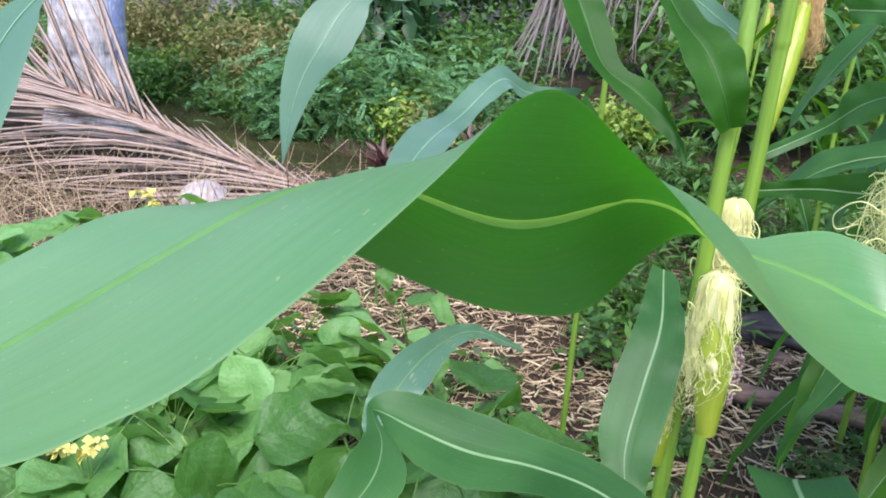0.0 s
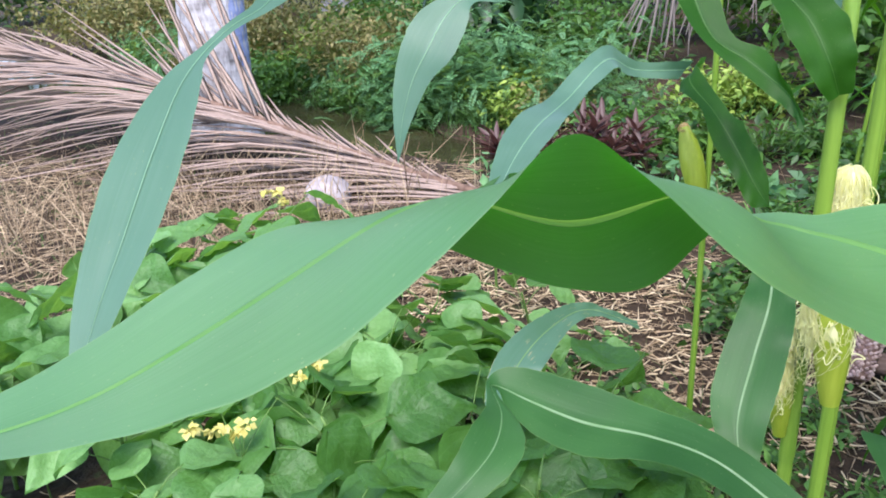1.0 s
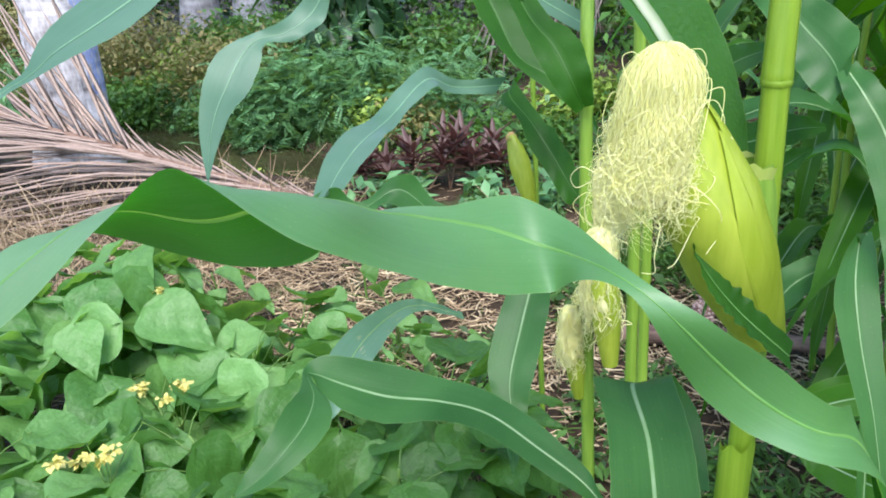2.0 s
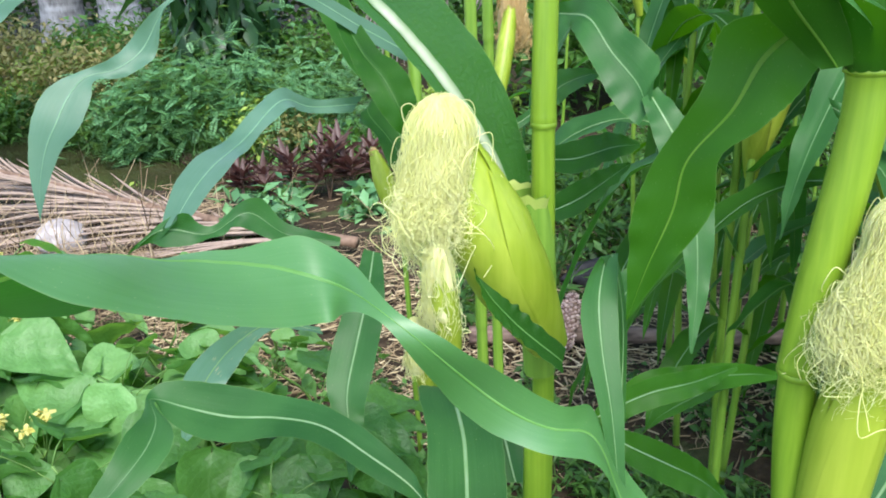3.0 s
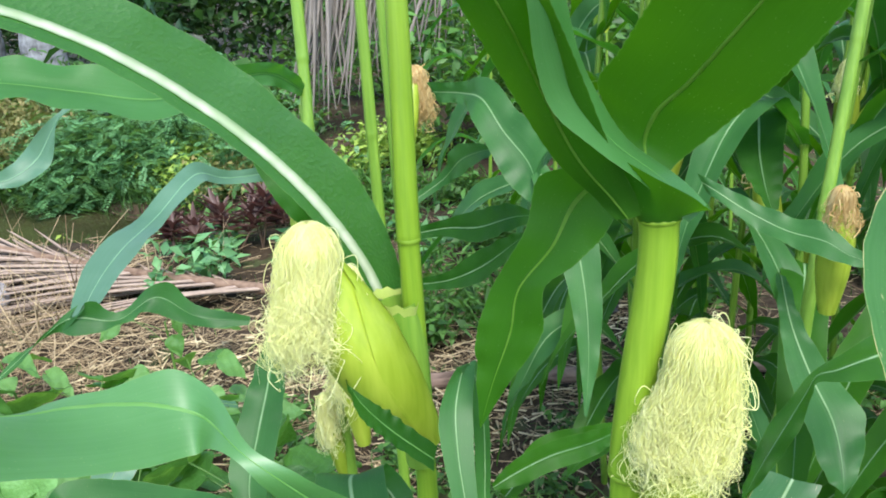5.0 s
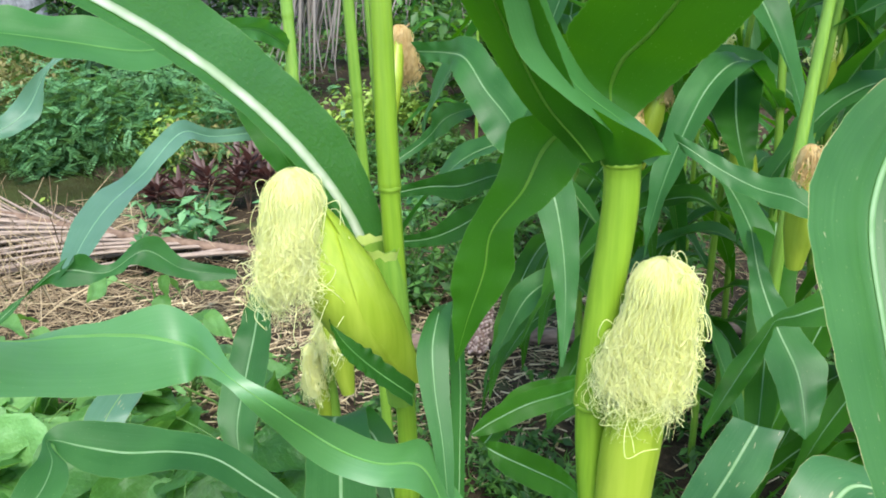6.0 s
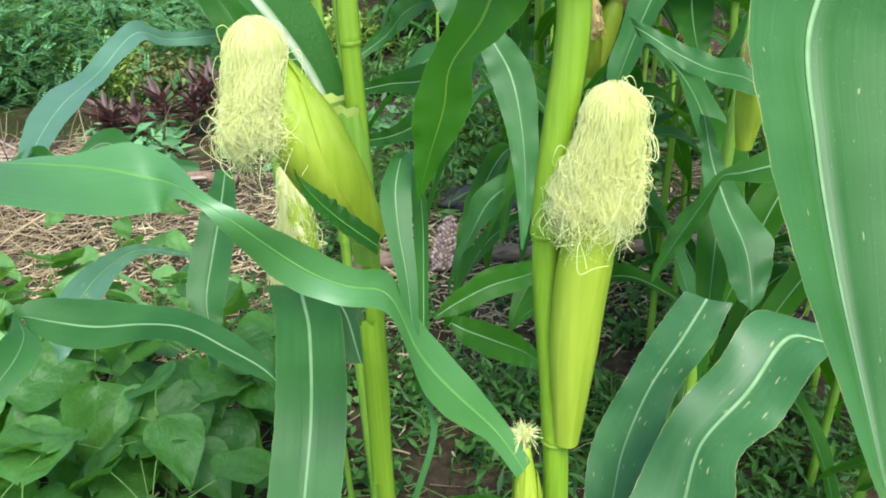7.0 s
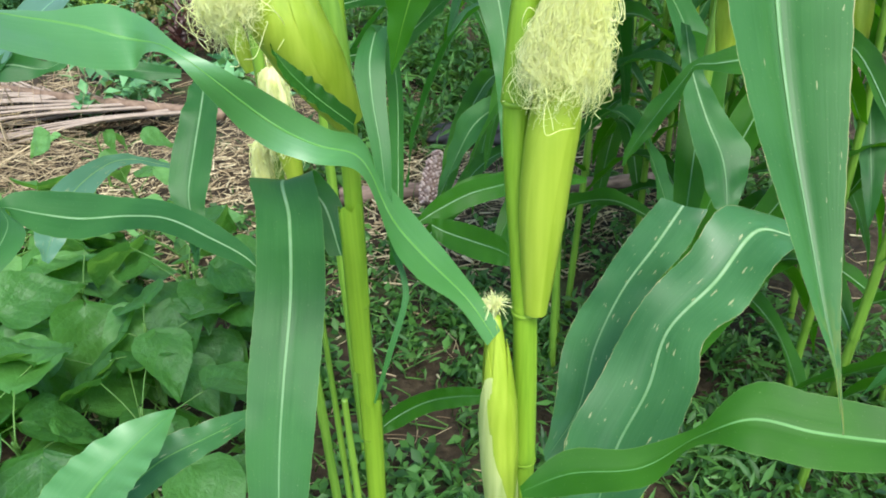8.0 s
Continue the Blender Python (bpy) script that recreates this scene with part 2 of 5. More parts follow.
def bean_material(name, dark, light):
    m = Nodes(name)
    uv = m.node("UVMap").outputs[0]
    broad = m.noise(18, 3)
    c = m.ramp(m.math("ADD", m.math("MULTIPLY", broad, 0.5), m.math("MULTIPLY", m.random(), 0.5)), (0.2, dark), (0.85, light))
    sep = m.node("SeparateXYZ")
    m.link(uv, sep.inputs[0])
    side = m.math("FRACT", m.math("MULTIPLY", m.math("SUBTRACT", sep.outputs[1], m.math("MULTIPLY", sep.outputs[0], 0.9)), 7.0))
    ridge = m.math("ABSOLUTE", m.math("SUBTRACT", side, 0.5))
    vein = m.math("MAXIMUM", m.math("LESS_THAN", ridge, 0.045), m.math("LESS_THAN", sep.outputs[0], 0.012))
    c = m.mix(m.math("MULTIPLY", vein, 0.14), c, (0.26, 0.48, 0.17))
    n = m.bump(m.math("ADD", m.math("MULTIPLY", m.math("POWER", ridge, 0.5), 0.35), m.math("ADD", m.math("MULTIPLY", broad, 1.5), m.math("MULTIPLY", m.noise(60, 3), 0.3))), 0.35, 0.005)
    return m.finish(c, 0.46, 0.4, (0.24, 0.50, 0.05), 0.40, n)


BEAN = bean_material("bean_leaf", (0.050, 0.165, 0.032), (0.22, 0.46, 0.145))
# Deeper green tone for the plants nearest the corn.
BEAN_DEEP = bean_material("bean_leaf_deep", (0.018, 0.082, 0.014), (0.085, 0.235, 0.045))
BEAN_STEM = streaked("bean_stem", (0.06, 0.14, 0.025), (0.12, 0.23, 0.05), 0.5, 0.3)


def ground_material():
    m = Nodes("soil")
    big, fine = m.noise(1.6, 4), m.noise(38, 5)
    c = m.ramp(m.math("ADD", m.math("MULTIPLY", big, 0.45), m.math("MULTIPLY", fine, 0.55)), (0.3, (0.017, 0.012, 0.007)), (0.5, (0.044, 0.031, 0.018)), (0.72, (0.10, 0.073, 0.044)))
    moss = m.math("GREATER_THAN", m.noise(7, 5), 0.60)
    c = m.mix(m.math("MULTIPLY", moss, 0.4), c, (0.06, 0.1, 0.03))
    m.bump(m.math("ADD", fine, big), 0.8, 0.02)
    return m.finish(c, 0.9, 0.2)


SOIL = ground_material()


def water_material():
    m = Nodes("pond_water")
    n = m.noise(5, 3)
    m.bump(n, 0.08, 0.01)
    return m.finish(m.ramp(m.noise(1.2, 3), (0.3, (0.026, 0.028, 0.012)), (0.7, (0.055, 0.055, 0.026))), 0.08, 0.5)


WATER = water_material()


def trunk_material(name, blue=False, tone=1.0):
    m = Nodes(name)
    patch = m.noise(11, 5, None, (1, 1, 0.7))
    fine = m.noise(60, 4, None, (1, 1, 0.25))
    rings = m.noise(1.0, 3, None, (1.5, 1.5, 22))
    v = m.math("ADD", m.math("MULTIPLY", patch, 0.55), m.math("MULTIPLY", m.math("ADD", fine, rings), 0.25))
    c = m.ramp(v, (0.36, (0.12 * tone, 0.11 * tone, 0.10 * tone)), (0.5, (0.42 * tone, 0.41 * tone, 0.39 * tone)), (0.64, (0.68 * tone, 0.67 * tone, 0.64 * tone)))
    if blue:
        sep = m.node("SeparateXYZ")
        m.link(m.node("TexCoord").outputs["Object"], sep.inputs[0])
        spot = m.math("MULTIPLY", m.math("GREATER_THAN", sep.outputs[0], 0.262), m.math("GREATER_THAN", fine, 0.46))
        spot = m.math("MULTIPLY", spot, m.math("GREATER_THAN", sep.outputs[2], 0.55))
        c = m.mix(m.math("MULTIPLY", spot, 0.6), c, (0.10, 0.2, 0.5))
    m.bump(m.math("ADD", fine, rings), 0.6, 0.012)
    return m.finish(c, 0.85, 0.2)


TRUNK = trunk_material("coconut_bark", True)
TRUNK_FAR = trunk_material("tree_bark", tone=0.6)


# ---- building helpers ----
def part(name, bm, material, parent=None, label=""):
    """Links a bmesh, or (vertices, faces[, uvs]), as one mesh object under a thing or a part."""
    me = bpy.data.meshes.new(name)
    if isinstance(bm, bmesh.types.BMesh):
        bm.to_mesh(me)
        bm.free()
    else:
        me.from_pydata(bm[0], [], bm[1])
        if len(bm) > 2:
            layer = me.uv_layers.new(name="UVMap")
            at = np.empty(len(me.loops), dtype=np.int32)
            me.loops.foreach_get("vertex_index", at)
            layer.data.foreach_set("uv", np.asarray(bm[2], dtype=np.float32)[at].ravel())
    me.materials.append(material)
    me.polygons.foreach_set("use_smooth", [True] * len(me.polygons))
    ob = new(name, me)
    ob.parent = parent
    if label:
        tagged(ob, label)
    return ob


def thing(name, label, category, group="", kind="", at=(0, 0, 0)):
    ob = tagged(new(name), label, category, group, kind)
    ob.location = at
    ob.empty_display_size = 0.05
    return ob


def unit(v):
    return v / max(1e-9, float(np.linalg.norm(v)))


def smooth_rows(rows, count):
    """Catmull-Rom through rows of numbers, spaced by the distance of their first three values."""
    rows = np.asarray(rows, float)
    steps = np.linalg.norm(np.diff(rows[:, :3], axis=0), axis=1) ** 0.5 + 1e-6
    knots = np.r_[0, np.cumsum(steps)]
    slope = np.gradient(rows, knots, axis=0)
    t = np.linspace(0, knots[-1], count)
    k = np.clip(np.searchsorted(knots, t, side="right") - 1, 0, len(rows) - 2)
    h = (knots[k + 1] - knots[k])[:, None]
    s = ((t - knots[k])[:, None]) / h
    a, b = rows[k], rows[k + 1]
    return (2 * s**3 - 3 * s**2 + 1) * a + (s**3 - 2 * s**2 + s) * h * slope[k] + (-2 * s**3 + 3 * s**2) * b + (s**3 - s**2) * h * slope[k + 1]


def grid_faces(n, m, closed=False):
    return [(i * m + j, i * m + (j + 1) % m, (i + 1) * m + (j + 1) % m, (i + 1) * m + j) for i in range(n - 1) for j in range(m if closed else m - 1)]


def tube(points, radii, sides=8, cap=True):
    """Vertices and faces of a tube along points."""
    points, verts = np.asarray(points, float), []
    radii = np.broadcast_to(radii, len(points))
    tang = np.gradient(points, axis=0)
    ref = np.array([1.0, 0.05, 0.02]) if abs(unit(tang[0])[0]) < 0.8 else np.array([0.0, 1.0, 0.03])
    for p, t, r in zip(points, tang, radii):
        t = unit(t)
        a = unit(ref - t * (ref @ t))
        b = np.cross(t, a)
        ref = a
        for k in range(sides):
            w = 2 * math.pi * k / sides
            verts.append(p + r * (math.cos(w) * a + math.sin(w) * b))
    faces = grid_faces(len(points), sides, True)
    if cap:
        faces += [tuple(range(sides))[::-1], tuple(range((len(points) - 1) * sides, len(points) * sides))]
    return verts, faces


def joined(pieces):
    verts, faces, base = [], [], 0
    for v, f in pieces:
        verts.extend(map(tuple, v))
        faces.extend(tuple(i + base for i in face) for face in f)
        base += len(v)
    return verts, faces


# ---- corn ----
def ribbon(stations, fold=0.16, camber=0.0, ruffle=0.0, waves=7.0, across=9, along=None, flip=0, seed=1, rib_at=0.5, slit=0.0, even=0):
    """A corn leaf through stations: x, y, z, width, azimuth and elevation of its cross direction, and how far it arches."""
    raw = []
    for x, y, z, w, az, el, *arch in stations:
        c, s = math.radians(az), math.radians(el)
        raw.append((x, y, z, w, math.cos(s) * math.cos(c), math.cos(s) * math.sin(c), math.sin(s), arch[0] if arch else camber, arch[1] if len(arch) > 1 else 0.0))
    count = along or 10 * (len(raw) - 1) + 1
    rows = smooth_rows(raw, count)
    for _ in range(even):
        rows[1:-1] = 0.25 * rows[:-2] + 0.5 * rows[1:-1] + 0.25 * rows[2:]
    centre, width, side, arch, stray = rows[:, :3], np.clip(rows[:, 3], 0.0004, None), rows[:, 4:7], rows[:, 7], rows[:, 8]
    tang = np.gradient(centre, axis=0)
    verts, uvs, rib, normals = [], [], [], []
    length = np.r_[0, np.cumsum(np.linalg.norm(np.diff(centre, axis=0), axis=1))]
    rnd = random.Random(seed)
    phase, phase2 = rnd.uniform(0, 6), rnd.uniform(0, 6)
    crossings = []
    for c, s, t in zip(centre, side, tang):
        t, s = unit(t), unit(s)
        crossings.append((s, unit(np.cross(t, s))))
    up = 1.0 if sum(n[2] for _, n in crossings) > 0 else -1.0
    if flip:
        up = -up
    for i in range(count):
        (s, n), v = crossings[i], i / (count - 1)
        n = n * up
        for j in range(across):
            u = j / (across - 1)
            if slit:
                gap, half = slit * (1.25 - 0.7 * v), (across - 1) // 2
                mid = 0.5 + stray[i]
                u = (mid - gap) * j / half if j <= half else mid + gap + (1 - mid - gap) * (j - half - 1) / (across - half - 2)
            x = 2 * u - 1
            k = (u - rib_at) / (1 - rib_at if u > rib_at else rib_at)
            lift = fold * (abs(k) ** 0.8 - 0.5) * width[i] * 0.5 + arch[i] * (1 - x * x) * width[i]
            wav = ruffle * abs(x) ** 2.2 * math.sin(waves * 6.283 * v + (phase if x > 0 else phase2) + 1.6 * math.sin(7.3 * v + phase)) * (0.25 + 0.75 * math.sin(4.7 * v + phase2) ** 2)
            jag = 1 + 0.012 * math.sin(173 * v + 5 * x)
            verts.append(centre[i] + s * (x * 0.5 * width[i] * jag) + n * (lift + wav))
            uvs.append((u, length[i] * 10))
        rib.append(verts[i * across + round(rib_at * (across - 1))])
        normals.append(n)
    faces = grid_faces(count, across)
    if slit:
        faces = [f for f in faces if f[0] % across != (across - 1) // 2]
    return verts, faces, uvs, np.array(rib), np.array(normals), width, np.array([f[0] for f in crossings])


def corn_leaf(plant, stations, material=None, rib_width=0.075, rib=None, label="", rib_cap=0.0026, rib_end=0.25, **shape):
    """A leaf with its raised pale midrib."""
    verts, faces, uvs, line, normals, width, sides = ribbon(stations, **shape)
    leaf = part("leaf", (verts, faces, uvs), material or LEAF, plant, label)
    n = len(line)
    slit = shape.get("slit", 0.0)
    if slit:
        # the thin rib closes the slit between both halves of the blade
        m, h = len(verts) // n, (len(verts) // n - 1) // 2
        rv = []
        for i in range(n):
            a, c = verts[i * m + h], verts[i * m + h + 1]
            rv += [a, (a + c) / 2 + normals[i] * 0.0005, c]
        part("midrib", (rv, grid_faces(n, 3), [(0.5, i / (n - 1)) for i in range(n) for _ in range(3)]), rib or RIB, leaf)
        return leaf
    half = np.minimum(width * 0.5 * rib_width, rib_cap) * np.linspace(1.25, rib_end, n)
    at = shape.get("rib_at", 0.5)
    lift = 0.5 * shape.get("fold", 0.16) * width * np.minimum(1.0, half / (width * min(at, 1 - at))) ** 0.8
    rv = []
    for i in range(n):
        for edge, mid in ((0.0003, 0.0005), (-0.0003, -0.0005 - half[i] * 0.16)):
            a = normals[i] * (edge + lift[i])
            rv += [line[i] - sides[i] * half[i] + a, line[i] + normals[i] * (mid + (0.25 * lift[i] if mid > 0 else 0)), line[i] + sides[i] * half[i] + a]
    # a channel on the upper face and a keel on the lower one
    rf = [(6 * i + j, 6 * i + j + 1, 6 * i + j + 7, 6 * i + j + 6) for i in range(n - 1) for j in (0, 1, 3, 4)]
    part("midrib", (rv, rf, [(x, i / (n - 1)) for i in range(n) for x in (0.0, 0.5, 1.0, 0.0, 0.5, 1.0)]), rib or RIB, leaf)
    return leaf


def node_rings(plant, points, radius, nodes):
    """The thin dark groove and pale lip at each joint of a stalk."""
    pts = smooth_rows(points, 120)
    for z in nodes:
        c = np.array([np.interp(z, pts[:, 2], pts[:, q]) for q in range(3)])
        r = np.interp(z, pts[[0, -1], 2], radius) * 1.09
        part("node", tube([c + (0, 0, h) for h in (-0.0026, -0.0012, 0.0002, 0.0012)], [r * 0.96, r * 1.01, r * 1.02, r * 0.98], 16, False), NODE, plant)


def stalk_rings(points, radius, nodes):
    """Tube with swollen rings at the heights of its nodes."""
    pts = smooth_rows(points, 400)
    z = pts[:, 2]
    r = np.interp(np.linspace(0, 1, 400), [0, 1], radius)
    for k in nodes:
        r = r * (1 + 0.05 * np.exp(-(((z - k) / 0.004) ** 2)) + 0.07 * np.exp(-np.clip(z - k, 0, 1) / 0.05) * (z > k) - 0.05 * np.exp(-np.clip(k - z, 0, 1) / 0.03) * (z <= k))
    return tube(pts, r, 14)


def husk_ear(base, tip, radius, bend=(0, 0, 0), seed=0):
    """A husked ear: overlapping leaves round a swollen body."""
    base, tip, bend = map(np.array, (base, tip, bend))
    rows = [base, base + 0.5 * (tip - base) + bend, tip]
    line = smooth_rows(rows, 26)
    profile = np.interp(np.linspace(0, 1, 26), [0, 0.12, 0.35, 0.6, 0.82, 1.0], [0.44, 0.62, 0.92, 1.0, 0.74, 0.38]) * radius
    body = tube(line, profile, 20)
    pieces = [body]
    rnd = random.Random(seed)
    axis = unit(tip - base)
    a = unit(np.cross(axis, (0.3, 0.5, 0.8)))
    b = np.cross(axis, a)
    for k in range(6):
        mid = k * 6.283 / 6 + rnd.uniform(-0.3, 0.3)
        end = rnd.uniform(0.8, 1.08)
        spread = rnd.uniform(0.7, 1.0)
        v = []
        for i in range(18):
            s = i / 17 * end
            c = np.array([np.interp(min(s, 1), np.linspace(0, 1, 26), line[:, q]) for q in range(3)])
            if s > 1:
                c = c + axis * (s - 1) * np.linalg.norm(tip - base)
            r = np.interp(min(s, 1), np.linspace(0, 1, 26), profile) + 0.0013 + 0.0012 * k / 6
            arc = spread * (1 - (i / 17) ** 4) + 0.02
            for j in range(11):
                w = mid + arc * (j / 5 - 1)
                v.append(c + (r + 0.0002 * math.sin(j * 3)) * (math.cos(w) * a + math.sin(w) * b))
        pieces.append((v, grid_faces(18, 11)))
    return joined(pieces)


def silk_shape(rise, reach, drop, h):
    """Radius and height of the tuft's outside, h from the crown to the lowest locks."""
    turn = min(1.0, h / 0.17) * 1.5708
    deep = reach * 0.90
    r = reach * math.sin(turn) * (0.69 + 0.31 * min(1.0, max(0.0, h - 0.17) / 0.5) ** 1.1 - 0.32 * max(0.0, h - 0.8) / 0.2)
    return r, rise - deep * (1 - math.cos(turn)) - (rise + drop - deep) * max(0.0, h - 0.17) / 0.83


def silk_tuft(tip, rise, reach, drop, strands, seed, thick=0.00042, lean=(0, 0)):
    """Threads that stream smoothly off the crown, curl into tangled locks below, with a loose veil and stray loops."""
    rnd, pieces = random.Random(seed), []
    tip, k = np.array(tip), reach / 0.033
    lock_count = max(9, min(26, strands // 30))
    locks = [(6.283 * (i + rnd.uniform(-0.3, 0.3)) / lock_count, rnd.uniform(0.62, 1.08), rnd.uniform(0.66, 1.0), rnd.uniform(7, 13), rnd.uniform(0, 6), rnd.uniform(0, 6)) for i in range(lock_count)]
    count = 30 if strands > 400 else 16
    for n in range(strands):
        w0, far, fall, lf, l1, l2 = rnd.choice(locks)
        veil = n % 9 == 0
        w0, far = w0 + rnd.gauss(0, 0.16), far + rnd.gauss(0, 0.07)
        fall = fall * rnd.uniform(0.66, 1.05) * (1 + 0.07 * math.sin(2 * w0 + 3 * seed))
        if veil:
            far, fall = rnd.uniform(1.02, 1.26), fall * rnd.uniform(0.5, 0.95)
        f1, f2, f3, p1, p2 = rnd.uniform(12, 40), rnd.uniform(12, 40), rnd.uniform(12, 36), rnd.uniform(0, 6), rnd.uniform(0, 6)
        wild, turn, begin = rnd.uniform(0.2, 1.35), rnd.gauss(0, 0.8), 0.02 + 0.20 * rnd.random()
        pts = []
        for i in range(count):
            q = begin + (1 - begin) * i / (count - 1)
            h = q * fall
            w = w0 + turn * q
            out, z = silk_shape(rise, reach, drop, h)
            out *= 1 + min(1.0, 3 * h) * (0.11 * math.sin(2 * w + seed) + 0.09 * math.sin(3 * w + 7 * h + 2 * seed))
            out *= far if h > 0.12 else 1 + (far - 1) * h / 0.12
            curl = min(1.0, max(0.0, (h - 0.24) / 0.40)) ** 1.2
            amp = k * wild * (0.0009 + 0.0042 * curl)
            lump = k * 0.0056 * curl
            r = out + amp * math.sin(f1 * q + p1) + lump * math.sin(lf * q + l1)
            t = 1.25 * amp * math.sin(f2 * q + p2) + 1.5 * lump * math.sin(lf * 1.2 * q + l2)
            g = max(0.0, h - 0.12)
            pts.append(tip + (r * math.cos(w) - t * math.sin(w) + lean[0] * g, r * math.sin(w) + t * math.cos(w) + lean[1] * g, z + 1.3 * amp * math.sin(f3 * q + p1)))
        fat = 1.5 if rnd.random() < 0.15 else rnd.uniform(0.75, 1.1)
        pieces.append(tube(pts, np.linspace(thick * 1.1 * fat, thick * 0.75 * fat, count), 3, False))
    for _ in range(max(8, strands // 38)):
        w, h = rnd.uniform(0, 6.283), 0.04 + rnd.random() * 0.85
        out, z = silk_shape(rise, reach, drop, h)
        r, t = np.array([math.cos(w), math.sin(w), 0]), np.array([-math.sin(w), math.cos(w), 0])
        g = max(0.0, h - 0.12)
        p = tip + r * out + np.array([lean[0] * g, lean[1] * g, z])
        a = p + r * k * rnd.uniform(0.004, 0.013) + t * k * rnd.gauss(0, 0.005) + np.array([0, 0, k * rnd.uniform(-0.004, 0.010)])
        c = a + r * k * rnd.uniform(-0.003, 0.009) + t * k * rnd.gauss(0, 0.007) + np.array([0, 0, k * rnd.uniform(-0.022, -0.002)])
        d = c + r * k * rnd.uniform(-0.013, 0.003) + t * k * rnd.gauss(0, 0.008) + np.array([0, 0, k * rnd.uniform(-0.020, 0.003)])
        e = d + r * k * rnd.uniform(-0.010, 0.006) + t * k * rnd.gauss(0, 0.008) + np.array([0, 0, k * rnd.uniform(-0.012, 0.008)])
        pieces.append(tube(smooth_rows([p, a, c, d, e], 24), thick * rnd.uniform(1.2, 2.0), 4, False))
    return joined(pieces)


def silk_core(tip, rise, reach, drop, seed, lean=(0, 0)):
    """The matted heart of the tuft."""
    rnd = random.Random(seed)
    v = []
    n, m = 26, 30
    for i in range(n):
        h = 0.01 + 0.80 * i / (n - 1)
        r, z = silk_shape(rise * 0.97, reach, drop, h)
        r *= 0.96 - 0.12 * min(1.0, max(0.0, h - 0.2) / 0.4) - 0.4 * max(0.0, h - 0.66) / 0.15
        g = max(0.0, h - 0.12)
        for j in range(m):
            w = 6.283 * j / m
            q = r * (1 + min(1.0, 3 * h) * (0.11 * math.sin(2 * w + seed) + 0.09 * math.sin(3 * w + 7 * h + 2 * seed))) * (1 + (0.03 + 0.16 * h) * math.sin(j * 2.4 + 5 * h + 2 * math.sin(9 * h + j)) + rnd.uniform(-0.10, 0.08) * h)
            v.append((tip[0] + q * math.cos(w) + lean[0] * g, tip[1] + q * math.sin(w) + lean[1] * g, tip[2] + z))
    return v, grid_faces(n, m, True) + [tuple(range(m)), tuple(range((n - 1) * m, n * m))[::-1]]


def silk_brush(tip, rise, reach, strands, seed, thick):
    """Short stiff young silk that stands out of the husk's mouth."""
    rnd, pieces = random.Random(seed), []
    tip = np.array(tip)
    for _ in range(strands):
        w, out = rnd.uniform(0, 6.283), reach * rnd.random() ** 0.7
        d = np.array([math.cos(w), math.sin(w), 0])
        end = tip + d * out + (0, 0, rise * rnd.uniform(0.5, 1.1) - 0.5 * out)
        mid = tip + d * out * 0.35 + (rnd.gauss(0, 0.001), rnd.gauss(0, 0.001), rise * 0.55)
        pieces.append(tube(smooth_rows([tip - (0, 0, 0.006), mid, end], 9), np.linspace(thick, thick * 0.5, 9), 3, False))
    return joined(pieces)


def ear(plant, base, tip, radius, rise, reach, drop, strands, seed, silk=None, bend=(0, 0, 0), lean=(0, 0), thick=0.0002, label="", core=True):
    e = part("ear", husk_ear(base, tip, radius, bend, seed), HUSK, plant, label or "yellow-green husked corn ear")
    tuft = silk_tuft(tip, rise, reach, drop, strands, seed, thick, lean) if core else silk_brush(tip, rise, reach, strands, seed, thick)
    part("silk", tuft, silk or SILK, e, "tangled brown dry silk" if silk else "tangled pale yellow fresh silk")
    if core:
        part("silk_core", silk_core(tip, rise, reach, drop, seed, lean), silk or SILK_HEART, e)
    return e


